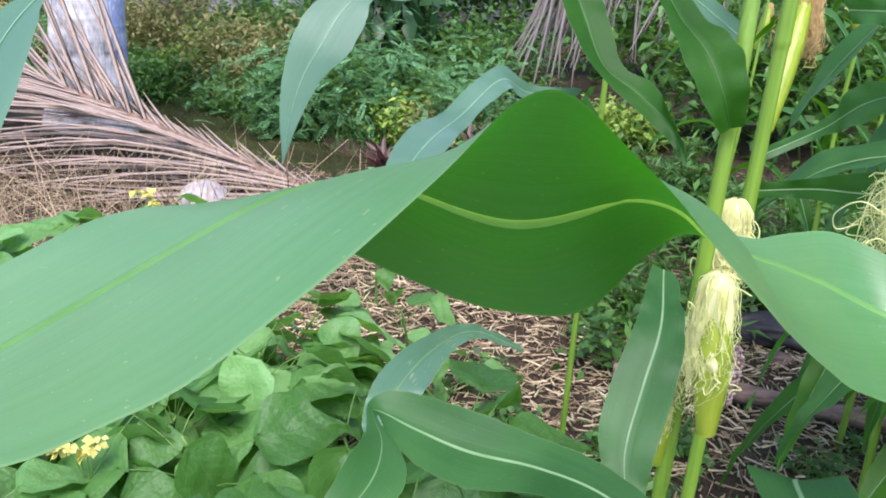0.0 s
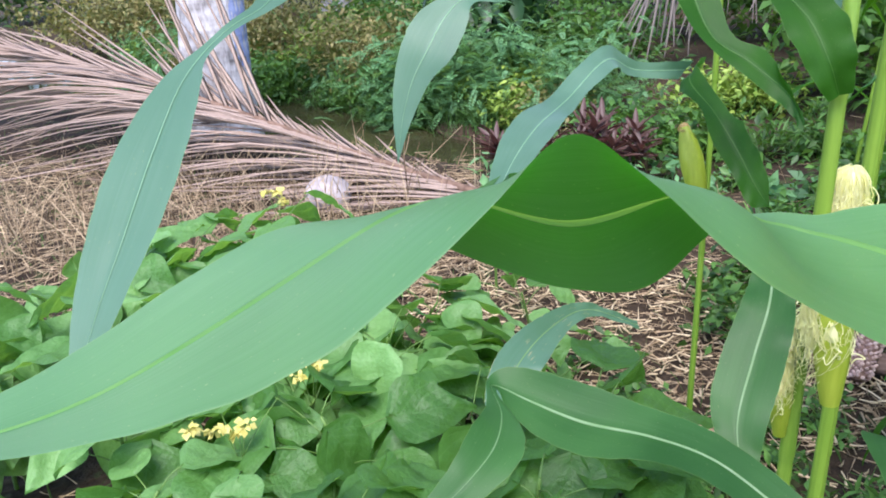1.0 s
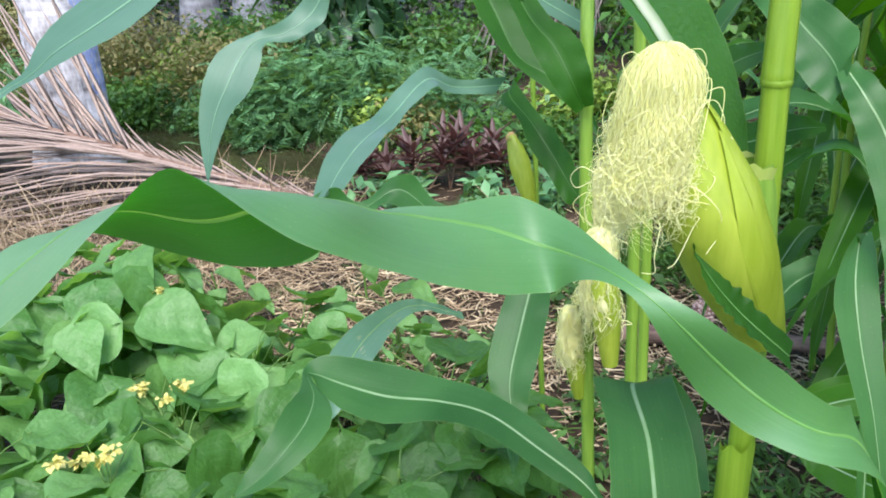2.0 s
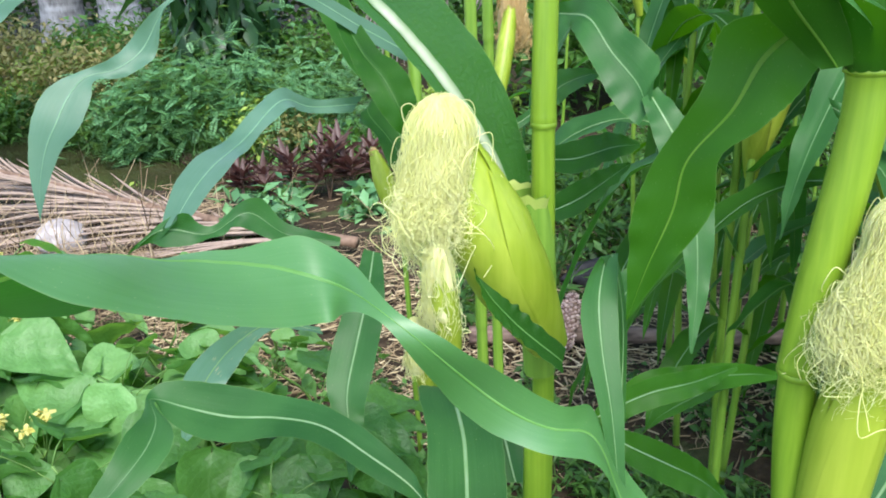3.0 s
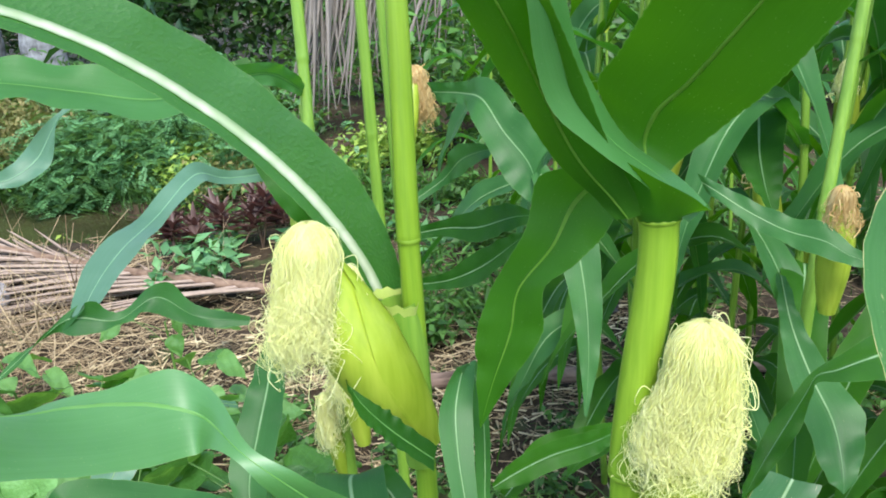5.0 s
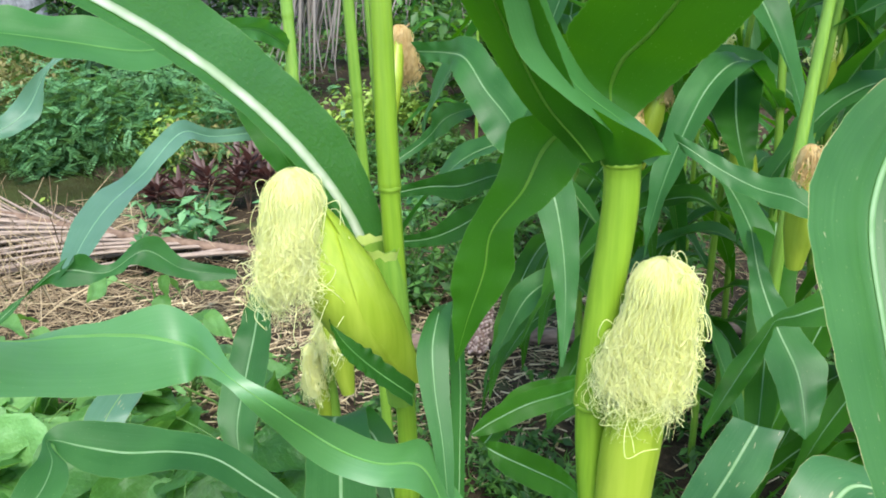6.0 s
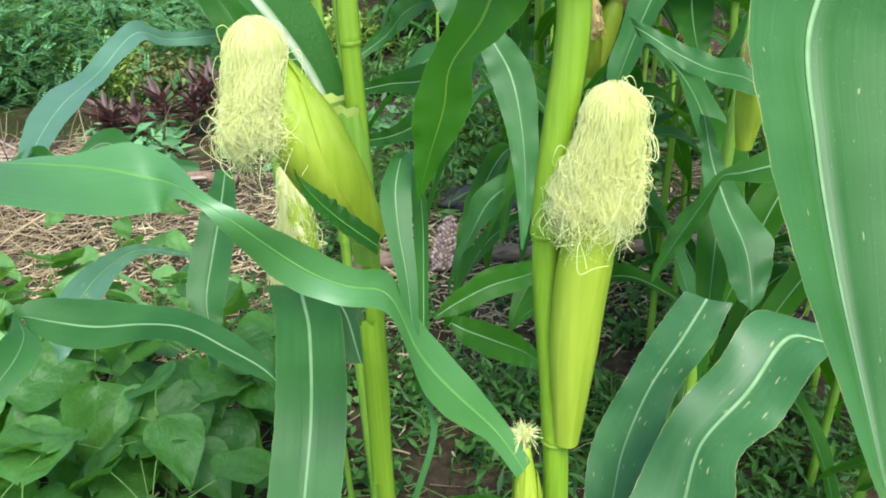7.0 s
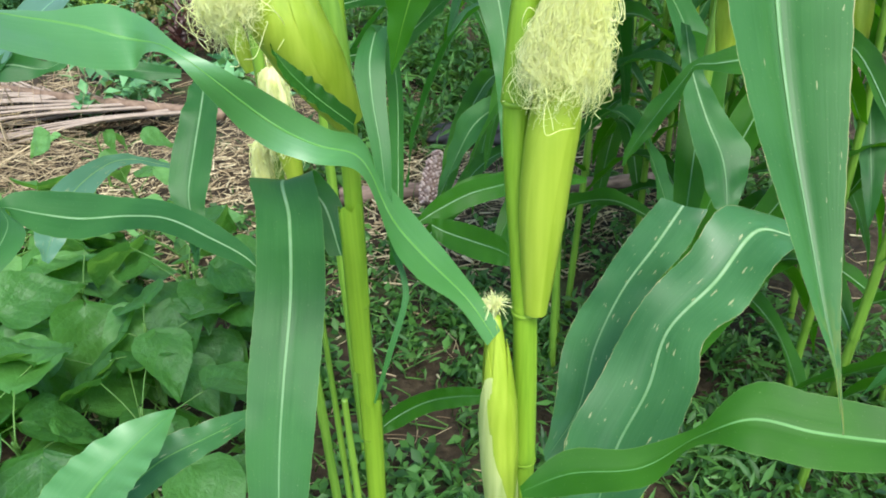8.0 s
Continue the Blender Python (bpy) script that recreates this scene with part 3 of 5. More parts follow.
LEAVES = {
    'M': [(0.429, 0.413, 0.907, 0.0157, 33, 24), (0.411, 0.417, 0.942, 0.0255, 48, -7), (0.382, 0.421, 0.979, 0.0513, 71, 6), (0.359, 0.428, 1.012, 0.0658, 82, 9), (0.344, 0.440, 1.054, 0.0614, 79, -13), (0.319, 0.423, 1.071, 0.0265, 48, 23), (0.298, 0.421, 1.085, 0.0292, 4, 46), (0.281, 0.423, 1.100, 0.0335, -24, 44), (0.266, 0.421, 1.117, 0.0228, -21, 36), (0.243, 0.424, 1.139, 0.0079, 47, 8), (0.207, 0.482, 1.133, 0.0537, 105, 35, 0.02)]
    + [(0.171, 0.450, 1.146, 0.0695, 95, 8, 0.02, 0.28), (0.145, 0.421, 1.163, 0.0775, 94, -5, 0.05, 0.32), (0.129, 0.398, 1.172, 0.0859, 92, -19, 0.2, 0.16), (0.115, 0.384, 1.177, 0.0800, 91, -38, 0.2, 0.0), (0.098, 0.375, 1.186, 0.0772, 96, -47, 0.03, -0.01), (0.087, 0.365, 1.188, 0.0661, 107, -38, 0.12), (0.075, 0.357, 1.189, 0.0635, 113, -22, 0.18), (0.053, 0.352, 1.184, 0.0639, 120, -1, 0.08), (0.021, 0.352, 1.166, 0.0596, 130, 1, 0.04), (-0.018, 0.347, 1.146, 0.0439, 138, -3, 0), (-0.059, 0.335, 1.135, 0.0265, 146, -9, 0), (-0.098, 0.321, 1.135, 0.0067, 150, -20, 0)],
    'A': [(0.329, 0.637, 1.117, 0.0253, 14, -16), (0.319, 0.638, 1.153, 0.0372, 16, -12), (0.293, 0.637, 1.207, 0.0481, 29, 16), (0.255, 0.629, 1.257, 0.0498, 41, 22), (0.215, 0.617, 1.299, 0.0524, 51, 32), (0.174, 0.596, 1.334, 0.0513, 49, 29), (0.132, 0.575, 1.361, 0.0577, 62, 34), (0.091, 0.546, 1.380, 0.0574, 64, 41), (0.045, 0.513, 1.372, 0.0219, 82, 42)],
    'K': [(0.271, 1.007, 1.161, 0.0203, -105, -69), (0.208, 0.986, 1.202, 0.0227, -105, -69), (0.138, 0.956, 1.249, 0.0183, -105, -69), (0.080, 0.912, 1.260, 0.0161, -116, -68), (0.041, 0.862, 1.254, 0.0077, -135, -61), (0.007, 0.849, 1.209, 0.0277, -15, -42), (-0.014, 0.835, 1.196, 0.0204, -14, -42), (-0.038, 0.825, 1.192, 0.0184, -7, -31), (-0.051, 0.812, 1.179, 0.0377, 1, -16), (-0.061, 0.796, 1.158, 0.0409, -1, -20), (-0.071, 0.786, 1.137, 0.0281, 6, -4), (-0.077, 0.774, 1.110, 0.0148, 6, -4), (-0.079, 0.761, 1.078, 0.0010, 6, -4)],
    'D1': [(0.444, 0.469, 1.254, 0.0263, -17, -28), (0.430, 0.480, 1.237, 0.0477, -38, -35), (0.418, 0.482, 1.212, 0.0350, -34, -21), (0.399, 0.489, 1.184, 0.0364, -36, 15), (0.394, 0.490, 1.157, 0.0424, -32, 10), (0.384, 0.495, 1.123, 0.0213, -34, 2), (0.375, 0.499, 1.088, 0.0007, -7, -3)],
    'Y': [(0.348, 0.546, 1.034, 0.0188, -107, -31), (0.318, 0.548, 1.063, 0.0197, -112, -32), (0.300, 0.550, 1.086, 0.0204, -111, -34), (0.290, 0.558, 1.104, 0.0101, -87, -33)],
    'D2': [(0.45, 0.45, 1.236, 0.0127, -21, 12), (0.443, 0.452, 1.247, 0.0225, -51, 27), (0.426, 0.454, 1.269, 0.0336, -48, 19), (0.406, 0.446, 1.305, 0.0389, -43, 16), (0.391, 0.433, 1.332, 0.0381, -34, 14), (0.376, 0.419, 1.356, 0.0376, -28, 8), (0.362, 0.422, 1.38, 0.0285, -24, 9), (0.347, 0.431, 1.402, 0.0107, -83, 4)],
    'D3': [(0.466, 0.467, 1.254, 0.0185, -18, -30), (0.467, 0.475, 1.269, 0.0419, -26, -29), (0.471, 0.468, 1.288, 0.0681, -23, -20), (0.48, 0.452, 1.305, 0.0735, -21, -18), (0.488, 0.433, 1.326, 0.0768, -13, -19), (0.497, 0.416, 1.348, 0.0801, -7, -15), (0.502, 0.401, 1.368, 0.0639, -6, -14), (0.507, 0.394, 1.386, 0.0176, -12, -16)],
    'D4': [(0.486, 0.447, 1.236, 0.0147, 26, 27), (0.465, 0.448, 1.256, 0.028, 48, 6), (0.44, 0.448, 1.276, 0.0334, 47, -1), (0.419, 0.444, 1.301, 0.0404, 45, 7), (0.408, 0.433, 1.324, 0.0335, 40, 1), (0.4, 0.423, 1.353, 0.0275, 41, 3), (0.39, 0.418, 1.378, 0.019, 31, 5), (0.38, 0.423, 1.401, 0.0025, 26, 54)],
    'B1': [(0.10, 1.10, 0.77, 0.012, -27, -59), (0.04, 1.057, 0.809, 0.0194, -27, -59), (0.005, 0.993, 0.815, 0.0352, -10, -47), (-0.02, 0.936, 0.802, 0.0522, 9, -16), (-0.033, 0.899, 0.777, 0.0376, 11, -12), (-0.037, 0.869, 0.761, 0.0085, -7, -44)],
    'E': [(0.725, 0.951, 1.094, 0.0251, -46, -60), (0.736, 0.931, 1.087, 0.0264, -97, -45), (0.763, 0.9, 1.068, 0.0343, -103, -51), (0.792, 0.865, 1.054, 0.0391, -116, -38), (0.817, 0.829, 1.051, 0.0445, -117, -40), (0.834, 0.808, 1.04, 0.0249, -123, -38), (0.859, 0.787, 1.035, 0.0089, -105, -69)],
    'V2': [(0.943, 1.23, 1.123, 0.0356, -4, 3), (0.926, 1.193, 1.106, 0.0744, -20, 4), (0.902, 1.14, 1.073, 0.0656, -21, 8), (0.891, 1.096, 1.037, 0.0464, -5, 1), (0.886, 1.064, 1.009, 0.0164, -12, -16)],
    'V3': [(0.86, 0.68, 0.99, 0.03, -118, -49), (0.782, 0.64, 1.023, 0.0658, -118, -49), (0.723, 0.612, 1.034, 0.0491, -121, -25), (0.68, 0.591, 1.04, 0.0297, -121, -20), (0.654, 0.579, 1.044, 0.0151, -119, -22), (0.64, 0.568, 1.038, 0.0131, -80, -10), (0.614, 0.549, 1.024, 0.0194, -46, -9), (0.59, 0.532, 1.009, 0.0161, -32, -13), (0.574, 0.521, 0.997, 0.0085, -13, -19), (0.566, 0.517, 0.985, 0.0024, -19, -32)],
    'L7': [(0.371, 1.25, 0.955, 0.018, -71, -66), (0.434, 1.221, 0.972, 0.0266, -71, -66), (0.478, 1.17, 0.987, 0.052, -87, -45), (0.523, 1.115, 1.017, 0.0429, -88, -40), (0.551, 1.094, 1.023, 0.0081, -60, -64)],
    'L8': [(0.37, 1.25, 0.87, 0.018, -76, -67), (0.431, 1.19, 0.896, 0.0264, -76, -67), (0.476, 1.147, 0.931, 0.048, -80, -42), (0.515, 1.1, 0.979, 0.0332, -78, -29), (0.537, 1.086, 1.0, 0.0042, -51, -61)],
    'L9': [(0.37, 1.25, 1.00, 0.018, -88, -68), (0.438, 1.25, 1.042, 0.0218, -88, -68), (0.462, 1.21, 1.082, 0.0507, -80, -43), (0.488, 1.154, 1.107, 0.0335, -77, -29), (0.503, 1.134, 1.113, 0.0045, -39, -55)],
    'T': [(0.822, 0.483, 1.229, 0.0259, 2, -25), (0.742, 0.476, 1.253, 0.0428, -26, -48), (0.656, 0.456, 1.255, 0.0595, -16, -28), (0.598, 0.412, 1.215, 0.0816, -15, -8), (0.580, 0.361, 1.157, 0.0704, -11, -2), (0.569, 0.312, 1.104, 0.0504, -11, -2), (0.564, 0.275, 1.063, 0.0300, -11, -2), (0.559, 0.242, 1.029, 0.0129, -11, -2), (0.558, 0.225, 1.010, 0.0040, -11, -2), (0.554, 0.204, 0.984, 0.0011, -11, -2)],
    'U': [(0.731, 0.246, 0.892, 0.0320, -130, -11), (0.682, 0.272, 0.881, 0.0416, -121, -26), (0.626, 0.294, 0.882, 0.0509, -116, -34), (0.587, 0.314, 0.884, 0.0493, -113, -33), (0.553, 0.320, 0.869, 0.0188, -116, -2), (0.512, 0.318, 0.850, 0.0292, -88, -14), (0.464, 0.332, 0.840, 0.0332, -100, -21), (0.431, 0.338, 0.822, 0.0085, -78, -56)],
    'P2': [(0.778, 0.559, 0.863, 0.0406, -113, -9), (0.737, 0.558, 0.877, 0.0726, -72, -18), (0.678, 0.525, 0.846, 0.0772, -66, -17), (0.618, 0.495, 0.819, 0.0712, -51, 0), (0.585, 0.457, 0.788, 0.0890, -33, 13), (0.545, 0.423, 0.760, 0.0950, -31, 14), (0.514, 0.388, 0.724, 0.0658, -30, 20), (0.493, 0.362, 0.687, 0.0049, -11, -2)],
    'P1': [(0.768, 0.762, 0.793, 0.0605, -20, -16), (0.719, 0.721, 0.771, 0.0697, -20, -17), (0.650, 0.661, 0.751, 0.0611, -18, -12), (0.593, 0.596, 0.727, 0.0700, -16, -10), (0.548, 0.527, 0.699, 0.0486, -19, -14), (0.505, 0.495, 0.673, 0.0178, -76, -56)],
    'V': [(0.809, 0.898, 0.984, 0.0130, -20, -16), (0.810, 0.865, 0.932, 0.0304, -19, -14), (0.821, 0.831, 0.880, 0.0585, -17, -11), (0.833, 0.795, 0.836, 0.0721, 3, 5), (0.823, 0.754, 0.796, 0.0389, 1, 17), (0.819, 0.744, 0.778, 0.0022, -11, -2)],
    'N': [(0.327, 0.650, 0.850, 0.0234, 11, -14), (0.313, 0.695, 0.895, 0.0400, 5, -5), (0.281, 0.690, 0.926, 0.0600, 1, -2), (0.283, 0.615, 0.920, 0.0610, -3, -7), (0.278, 0.535, 0.888, 0.0600, -3, -7), (0.264, 0.479, 0.837, 0.0586, -3, -8), (0.254, 0.446, 0.792, 0.0545, -3, -10), (0.247, 0.414, 0.748, 0.0436, -2, -13), (0.239, 0.373, 0.689, 0.0046, -11, -2)],
    'Q': [(0.277, 0.610, 0.827, 0.0080, -51, -54), (0.253, 0.598, 0.872, 0.0108, -70, -44), (0.237, 0.613, 0.885, 0.0201, -112, -29), (0.204, 0.64, 0.896, 0.0318, -112, -23), (0.161, 0.677, 0.903, 0.0349, -115, -24), (0.119, 0.699, 0.9, 0.0441, -93, -21), (0.07, 0.71, 0.898, 0.0598, -89, -25), (0.027, 0.72, 0.905, 0.052, -85, -24), (0.003, 0.726, 0.910, 0.0266, -72, -24), (-0.002, 0.723, 0.912, 0.0131, -44, -16), (0.013, 0.689, 0.911, 0.0265, -4, -18), (0.015, 0.654, 0.909, 0.0411, -8, -17), (0.004, 0.628, 0.9, 0.0324, -10, -25), (-0.013, 0.61, 0.887, 0.0227, -15, -14), (-0.029, 0.598, 0.88, 0.0038, -38, -46)],
    'H': [(0.206, 0.845, 0.996, 0.0193, -16, -10), (0.200, 0.784, 0.973, 0.0364, -14, -6), (0.189, 0.753, 0.940, 0.0451, -7, 5), (0.179, 0.720, 0.904, 0.0387, -16, -9), (0.182, 0.693, 0.880, 0.0206, -15, -9), (0.182, 0.663, 0.852, 0.0029, -11, -2)],
    'W': [(0.145, 1.550, 1.003, 0.0372, -148, -47), (0.067, 1.489, 1.016, 0.0291, -103, -45), (0.032, 1.416, 1.046, 0.0468, -57, -36), (-0.015, 1.288, 1.013, 0.0451, -30, -12), (-0.038, 1.157, 1.006, 0.0610, -7, -4), (-0.051, 1.060, 0.986, 0.0423, -14, -10), (-0.060, 0.997, 0.956, 0.0155, -1, -15)],
    'X': [(-0.150, 0.963, 0.919, 0.0048, -26, -43), (-0.070, 1.002, 0.973, 0.0330, 25, 50), (-0.049, 1.002, 0.975, 0.0486, -153, -51), (-0.009, 1.011, 0.964, 0.0198, -71, -33), (0.038, 1.027, 0.983, 0.0430, -134, -44), (0.083, 1.032, 0.949, 0.0325, -71, -47), (0.150, 1.028, 0.936, 0.0111, -119, -66)],
    'S': [(0.365, 0.465, 0.949, 0.0217, 54, -31), (0.375, 0.503, 1.012, 0.0223, 52, -24), (0.381, 0.534, 1.077, 0.0275, 57, -18), (0.374, 0.539, 1.112, 0.0278, 56, -17), (0.362, 0.512, 1.099, 0.0255, 23, 7), (0.359, 0.490, 1.077, 0.0202, 3, -7), (0.360, 0.466, 1.048, 0.0144, 8, -10), (0.359, 0.436, 1.010, 0.0084, 22, -18), (0.361, 0.419, 0.988, 0.0047, -11, -2), (0.364, 0.404, 0.965, 0.0043, -11, -2), (0.349, 0.390, 0.928, 0.0043, -11, -2), (0.334, 0.384, 0.887, 0.0016, -11, -2)],
    'F': [(0.432, 1.246, 1.181, 0.0341, -41, -57), (0.469, 1.191, 1.185, 0.0327, -85, -69), (0.488, 1.135, 1.184, 0.0605, -154, -54), (0.508, 1.093, 1.148, 0.0674, -152, -42), (0.532, 1.050, 1.112, 0.0755, -167, -40), (0.535, 1.019, 1.086, 0.0422, -147, -59)],
    'Ga': [(0.103, 1.538, 1.218, 0.0524, 19, 6), (0.141, 1.504, 1.142, 0.0683, 16, -3), (0.181, 1.461, 1.069, 0.0594, 12, -11), (0.234, 1.440, 1.035, 0.0467, 36, 38), (0.284, 1.402, 0.994, 0.0488, 122, 66), (0.304, 1.369, 0.957, 0.0162, 68, 61)],
    'Gb': [(0.163, 1.05, 1.275, 0.010, 17, 5), (0.17, 1.031, 1.253, 0.017, 17, 5), (0.183, 0.999, 1.22, 0.0224, 19, 10), (0.203, 0.96, 1.185, 0.0345, 2, -8), (0.226, 0.931, 1.159, 0.0468, 4, 9), (0.243, 0.915, 1.125, 0.0372, 7, 20), (0.255, 0.925, 1.096, 0.0191, 3, 27)],
    'Gc': [(0.179, 1.709, 0.988, 0.0229, -129, -53), (0.154, 1.659, 0.971, 0.0490, -141, -41), (0.197, 1.575, 0.930, 0.0477, -167, 8), (0.235, 1.529, 0.877, 0.0707, -125, -55), (0.266, 1.504, 0.826, 0.0728, -119, -59), (0.289, 1.496, 0.792, 0.0033, -136, -47)],
    'Z': [(0.262, 0.972, 1.235, 0.0150, -130, -30), (0.235, 0.890, 1.268, 0.0330, -120, -30), (0.198, 0.800, 1.275, 0.0440, -109, -34), (0.157, 0.730, 1.276, 0.0540, -99, -35), (0.109, 0.705, 1.290, 0.0496, -94, -30), (0.061, 0.691, 1.302, 0.0493, -84, -29), (0.021, 0.653, 1.310, 0.0489, -72, -25)],
    'J': [(0.045, 0.705, 1.300, 0.0200, -60, -30), (-0.014, 0.691, 1.276, 0.0328, -46, -23), (-0.016, 0.629, 1.26, 0.0374, -26, -11), (-0.026, 0.556, 1.239, 0.0358, -12, -19), (-0.028, 0.511, 1.229, 0.0196, -12, -23), (-0.025, 0.482, 1.222, 0.0079, -20, -19), (-0.028, 0.466, 1.218, 0.0048, -27, -25), (-0.034, 0.456, 1.211, 0.0068, -35, -16), (-0.04, 0.448, 1.202, 0.0200, -5, 9), (-0.045, 0.434, 1.184, 0.0310, 5, 15), (-0.052, 0.42, 1.159, 0.0265, 13, 11), (-0.055, 0.406, 1.141, 0.0185, 9, 8), (-0.058, 0.395, 1.124, 0.0080, 13, -4), (-0.061, 0.387, 1.112, 0.0013, 13, -4)],
    'L1': [(0.455, 0.871, 0.730, 0.0198, -26, -43), (0.506, 0.883, 0.779, 0.0363, -68, -48), (0.569, 0.892, 0.784, 0.0350, -86, -51), (0.655, 0.927, 0.764, 0.0260, -79, -67), (0.705, 0.940, 0.750, 0.0075, -100, -68)],
    'L2': [(0.440, 0.756, 0.812, 0.0166, -105, -62), (0.453, 0.750, 0.805, 0.0293, -130, -58), (0.483, 0.721, 0.803, 0.0375, -125, -60), (0.510, 0.693, 0.802, 0.0318, -117, -61), (0.528, 0.674, 0.794, 0.0048, -145, -53)],
    'L3': [(0.436, 0.846, 0.766, 0.0082, -56, -54), (0.463, 0.849, 0.779, 0.0280, -61, -56), (0.508, 0.851, 0.797, 0.0339, -79, -61), (0.565, 0.865, 0.799, 0.0288, -74, -60), (0.624, 0.891, 0.800, 0.0077, -105, -62)],
    'L4': [(0.338, 0.629, 0.611, 0.0047, -39, -39), (0.366, 0.634, 0.628, 0.0240, -62, -52), (0.403, 0.622, 0.657, 0.0245, -81, -57), (0.438, 0.603, 0.676, 0.0230, -89, -58), (0.472, 0.589, 0.682, 0.0138, -104, -58)],
    'L5': [(0.082, 0.409, 0.779, 0.0654, -27, 7), (0.097, 0.433, 0.785, 0.0716, -30, -1), (0.108, 0.456, 0.786, 0.0671, -33, -3), (0.133, 0.485, 0.791, 0.0477, -33, -12), (0.162, 0.521, 0.790, 0.0023, -59, -51)],
    'L6': [(0.083, 0.505, 0.705, 0.0319, -49, 12), (0.104, 0.512, 0.713, 0.0381, -44, -20), (0.133, 0.535, 0.718, 0.0403, -55, -31), (0.178, 0.561, 0.716, 0.0308, -56, -26), (0.218, 0.590, 0.708, 0.0136, -104, -58)],
    'R2': [(0.542, 1.033, 1.104, 0.0240, 9, 31), (0.551, 0.995, 1.080, 0.0392, 3, 22), (0.569, 0.972, 1.041, 0.0550, -3, 11), (0.575, 0.936, 0.976, 0.0420, -11, -2), (0.570, 0.900, 0.907, 0.0268, -18, -16), (0.556, 0.865, 0.838, 0.0033, -24, -26)],
}


# plant whose silk-topped ear leans out, with a broad white-ribbed leaf
plant_a = thing("corn_plant", "tall green corn plant with leaning silk-topped ear", "corn plant", "corn plants", at=(0.36, 0.625, 0))
ROOT_A = (-0.36, -0.625, 0)
STALK_A = [(0.335, 0.61, 0.0), (0.335, 0.603, 0.5), (0.338, 0.602, 0.75), (0.344, 0.606, 0.95), (0.345, 0.613, 1.178), (0.349, 0.619, 1.33), (0.353, 0.622, 1.75)]


def shifted(rows, off):
    return [(r[0] + off[0], r[1] + off[1], r[2] + off[2], *r[3:]) for r in rows]


part("stalk", stalk_rings(shifted(STALK_A, ROOT_A), (0.0098, 0.0075), (0.12, 0.28, 0.46, 0.64, 0.82, 1.0, 1.178, 1.36, 1.55)), STALK, plant_a)
node_rings(plant_a, shifted(STALK_A, ROOT_A), (0.0098, 0.0075), (0.64, 0.82, 1.0, 1.178, 1.36))
corn_leaf(plant_a, shifted(LEAVES["A"], ROOT_A), LEAF_BROAD, 0.34, rib=RIB_WHITE, rib_cap=0.0037, rib_end=0.8, rib_at=0.30, fold=0.22, ruffle=0.0012, waves=12, seed=2, label="broad dark green corn leaf with wide white midrib")
for key, mat in (("L5", LEAF_LIGHT), ("L6", LEAF_SCARRED)):
    corn_leaf(plant_a, shifted(LEAVES[key], ROOT_A), mat, 0.05, rib=RIB_SOFT, fold=0.2, ruffle=0.002, seed=17)
corn_leaf(plant_a, shifted(LEAVES["Y"], ROOT_A), LEAF_SHADED, 0.05, rib=RIB_SOFT, fold=0.3, ruffle=0.0016, waves=9, across=13, along=60, seed=16, label="small dark crinkled leaf under the ear")
corn_leaf(plant_a, shifted(LEAVES["S"], ROOT_A), LEAF_BLUE, 0.05, fold=0.1, seed=3, label="narrow corn leaf bent over and hanging")
corn_leaf(plant_a, shifted(LEAVES["N"], ROOT_A), LEAF_BLUE, 0.06, rib=RIB, fold=0.16, ruffle=0.004, waves=4, seed=4)
corn_leaf(plant_a, shifted(LEAVES["J"], ROOT_A), LEAF_PALE, 0.03, rib=RIB_PALE, fold=0.15, seed=15, label="narrow pale bluish corn leaf hanging close")
corn_leaf(plant_a, shifted(LEAVES["Q"], ROOT_A), LEAF_BLUE, 0.06, fold=0.2, ruffle=0.002, seed=5)
sheath_line = smooth_rows(shifted([(0.341, 0.606, 0.99), (0.340, 0.608, 1.05), (0.337, 0.611, 1.095), (0.332, 0.614, 1.128)], ROOT_A), 20)
part("sheath", tube(sheath_line, np.linspace(0.0115, 0.0175, 20), 20, False), STALK_FIELD, plant_a, "pale green leaf sheath round the stalk")
for low, high, wide in ((0.738, 0.925, 0.0112), (0.40, 0.685, 0.0112)):
    wrap = []
    for i in range(14):
        q = i / 13
        for j in range(21):
            w = math.radians(-250 + 320 * j / 20)
            r = wide * (0.84 + 0.16 * q) + 0.0010 * j / 20
            torn = q ** 6 * (0.010 * math.sin(0.5 * w + 2) + 0.004 * math.sin(5 * w))
            wrap.append((0.340 - 0.36 - 0.006 * (high - low) * (1 - q) * 5 + r * math.cos(w), 0.603 - 0.625 + r * math.sin(w), low + (high - low) * q + torn))
    part("sheath", (wrap, grid_faces(14, 21)), STALK, plant_a, "yellow-green leaf sheath wrapped round the stalk")
for x, y, top, lean, r in ((0.300, 0.615, 0.80, 0.01, 0.0062), (0.312, 0.60, 0.70, 0.006, 0.0075)):
    rows = [(x - 0.36 + lean, y - 0.625, 0.0), (x - 0.36 + 0.5 * lean, y - 0.625, 0.4), (x - 0.36, y - 0.625, top)]
    part("tiller", stalk_rings(rows, (r, r * 0.45), (0.2, 0.42, 0.6)), STALK_FIELD, plant_a, "thin green side shoot")
rim = []
for i in range(3):
    for j in range(24):
        w = 6.283 * j / 24
        r = 0.0178 + 0.0009 * i + 0.0006 * math.sin(5 * w)
        rim.append(sheath_line[-1] + (r * math.cos(w), r * math.sin(w), -0.004 + 0.004 * i + 0.0022 * math.sin(3 * w + 1) + 0.0012 * math.sin(11 * w)))
part("leaf_collar", (rim, grid_faces(3, 24, True)), LIGULE, plant_a, "ragged pale yellow collar")
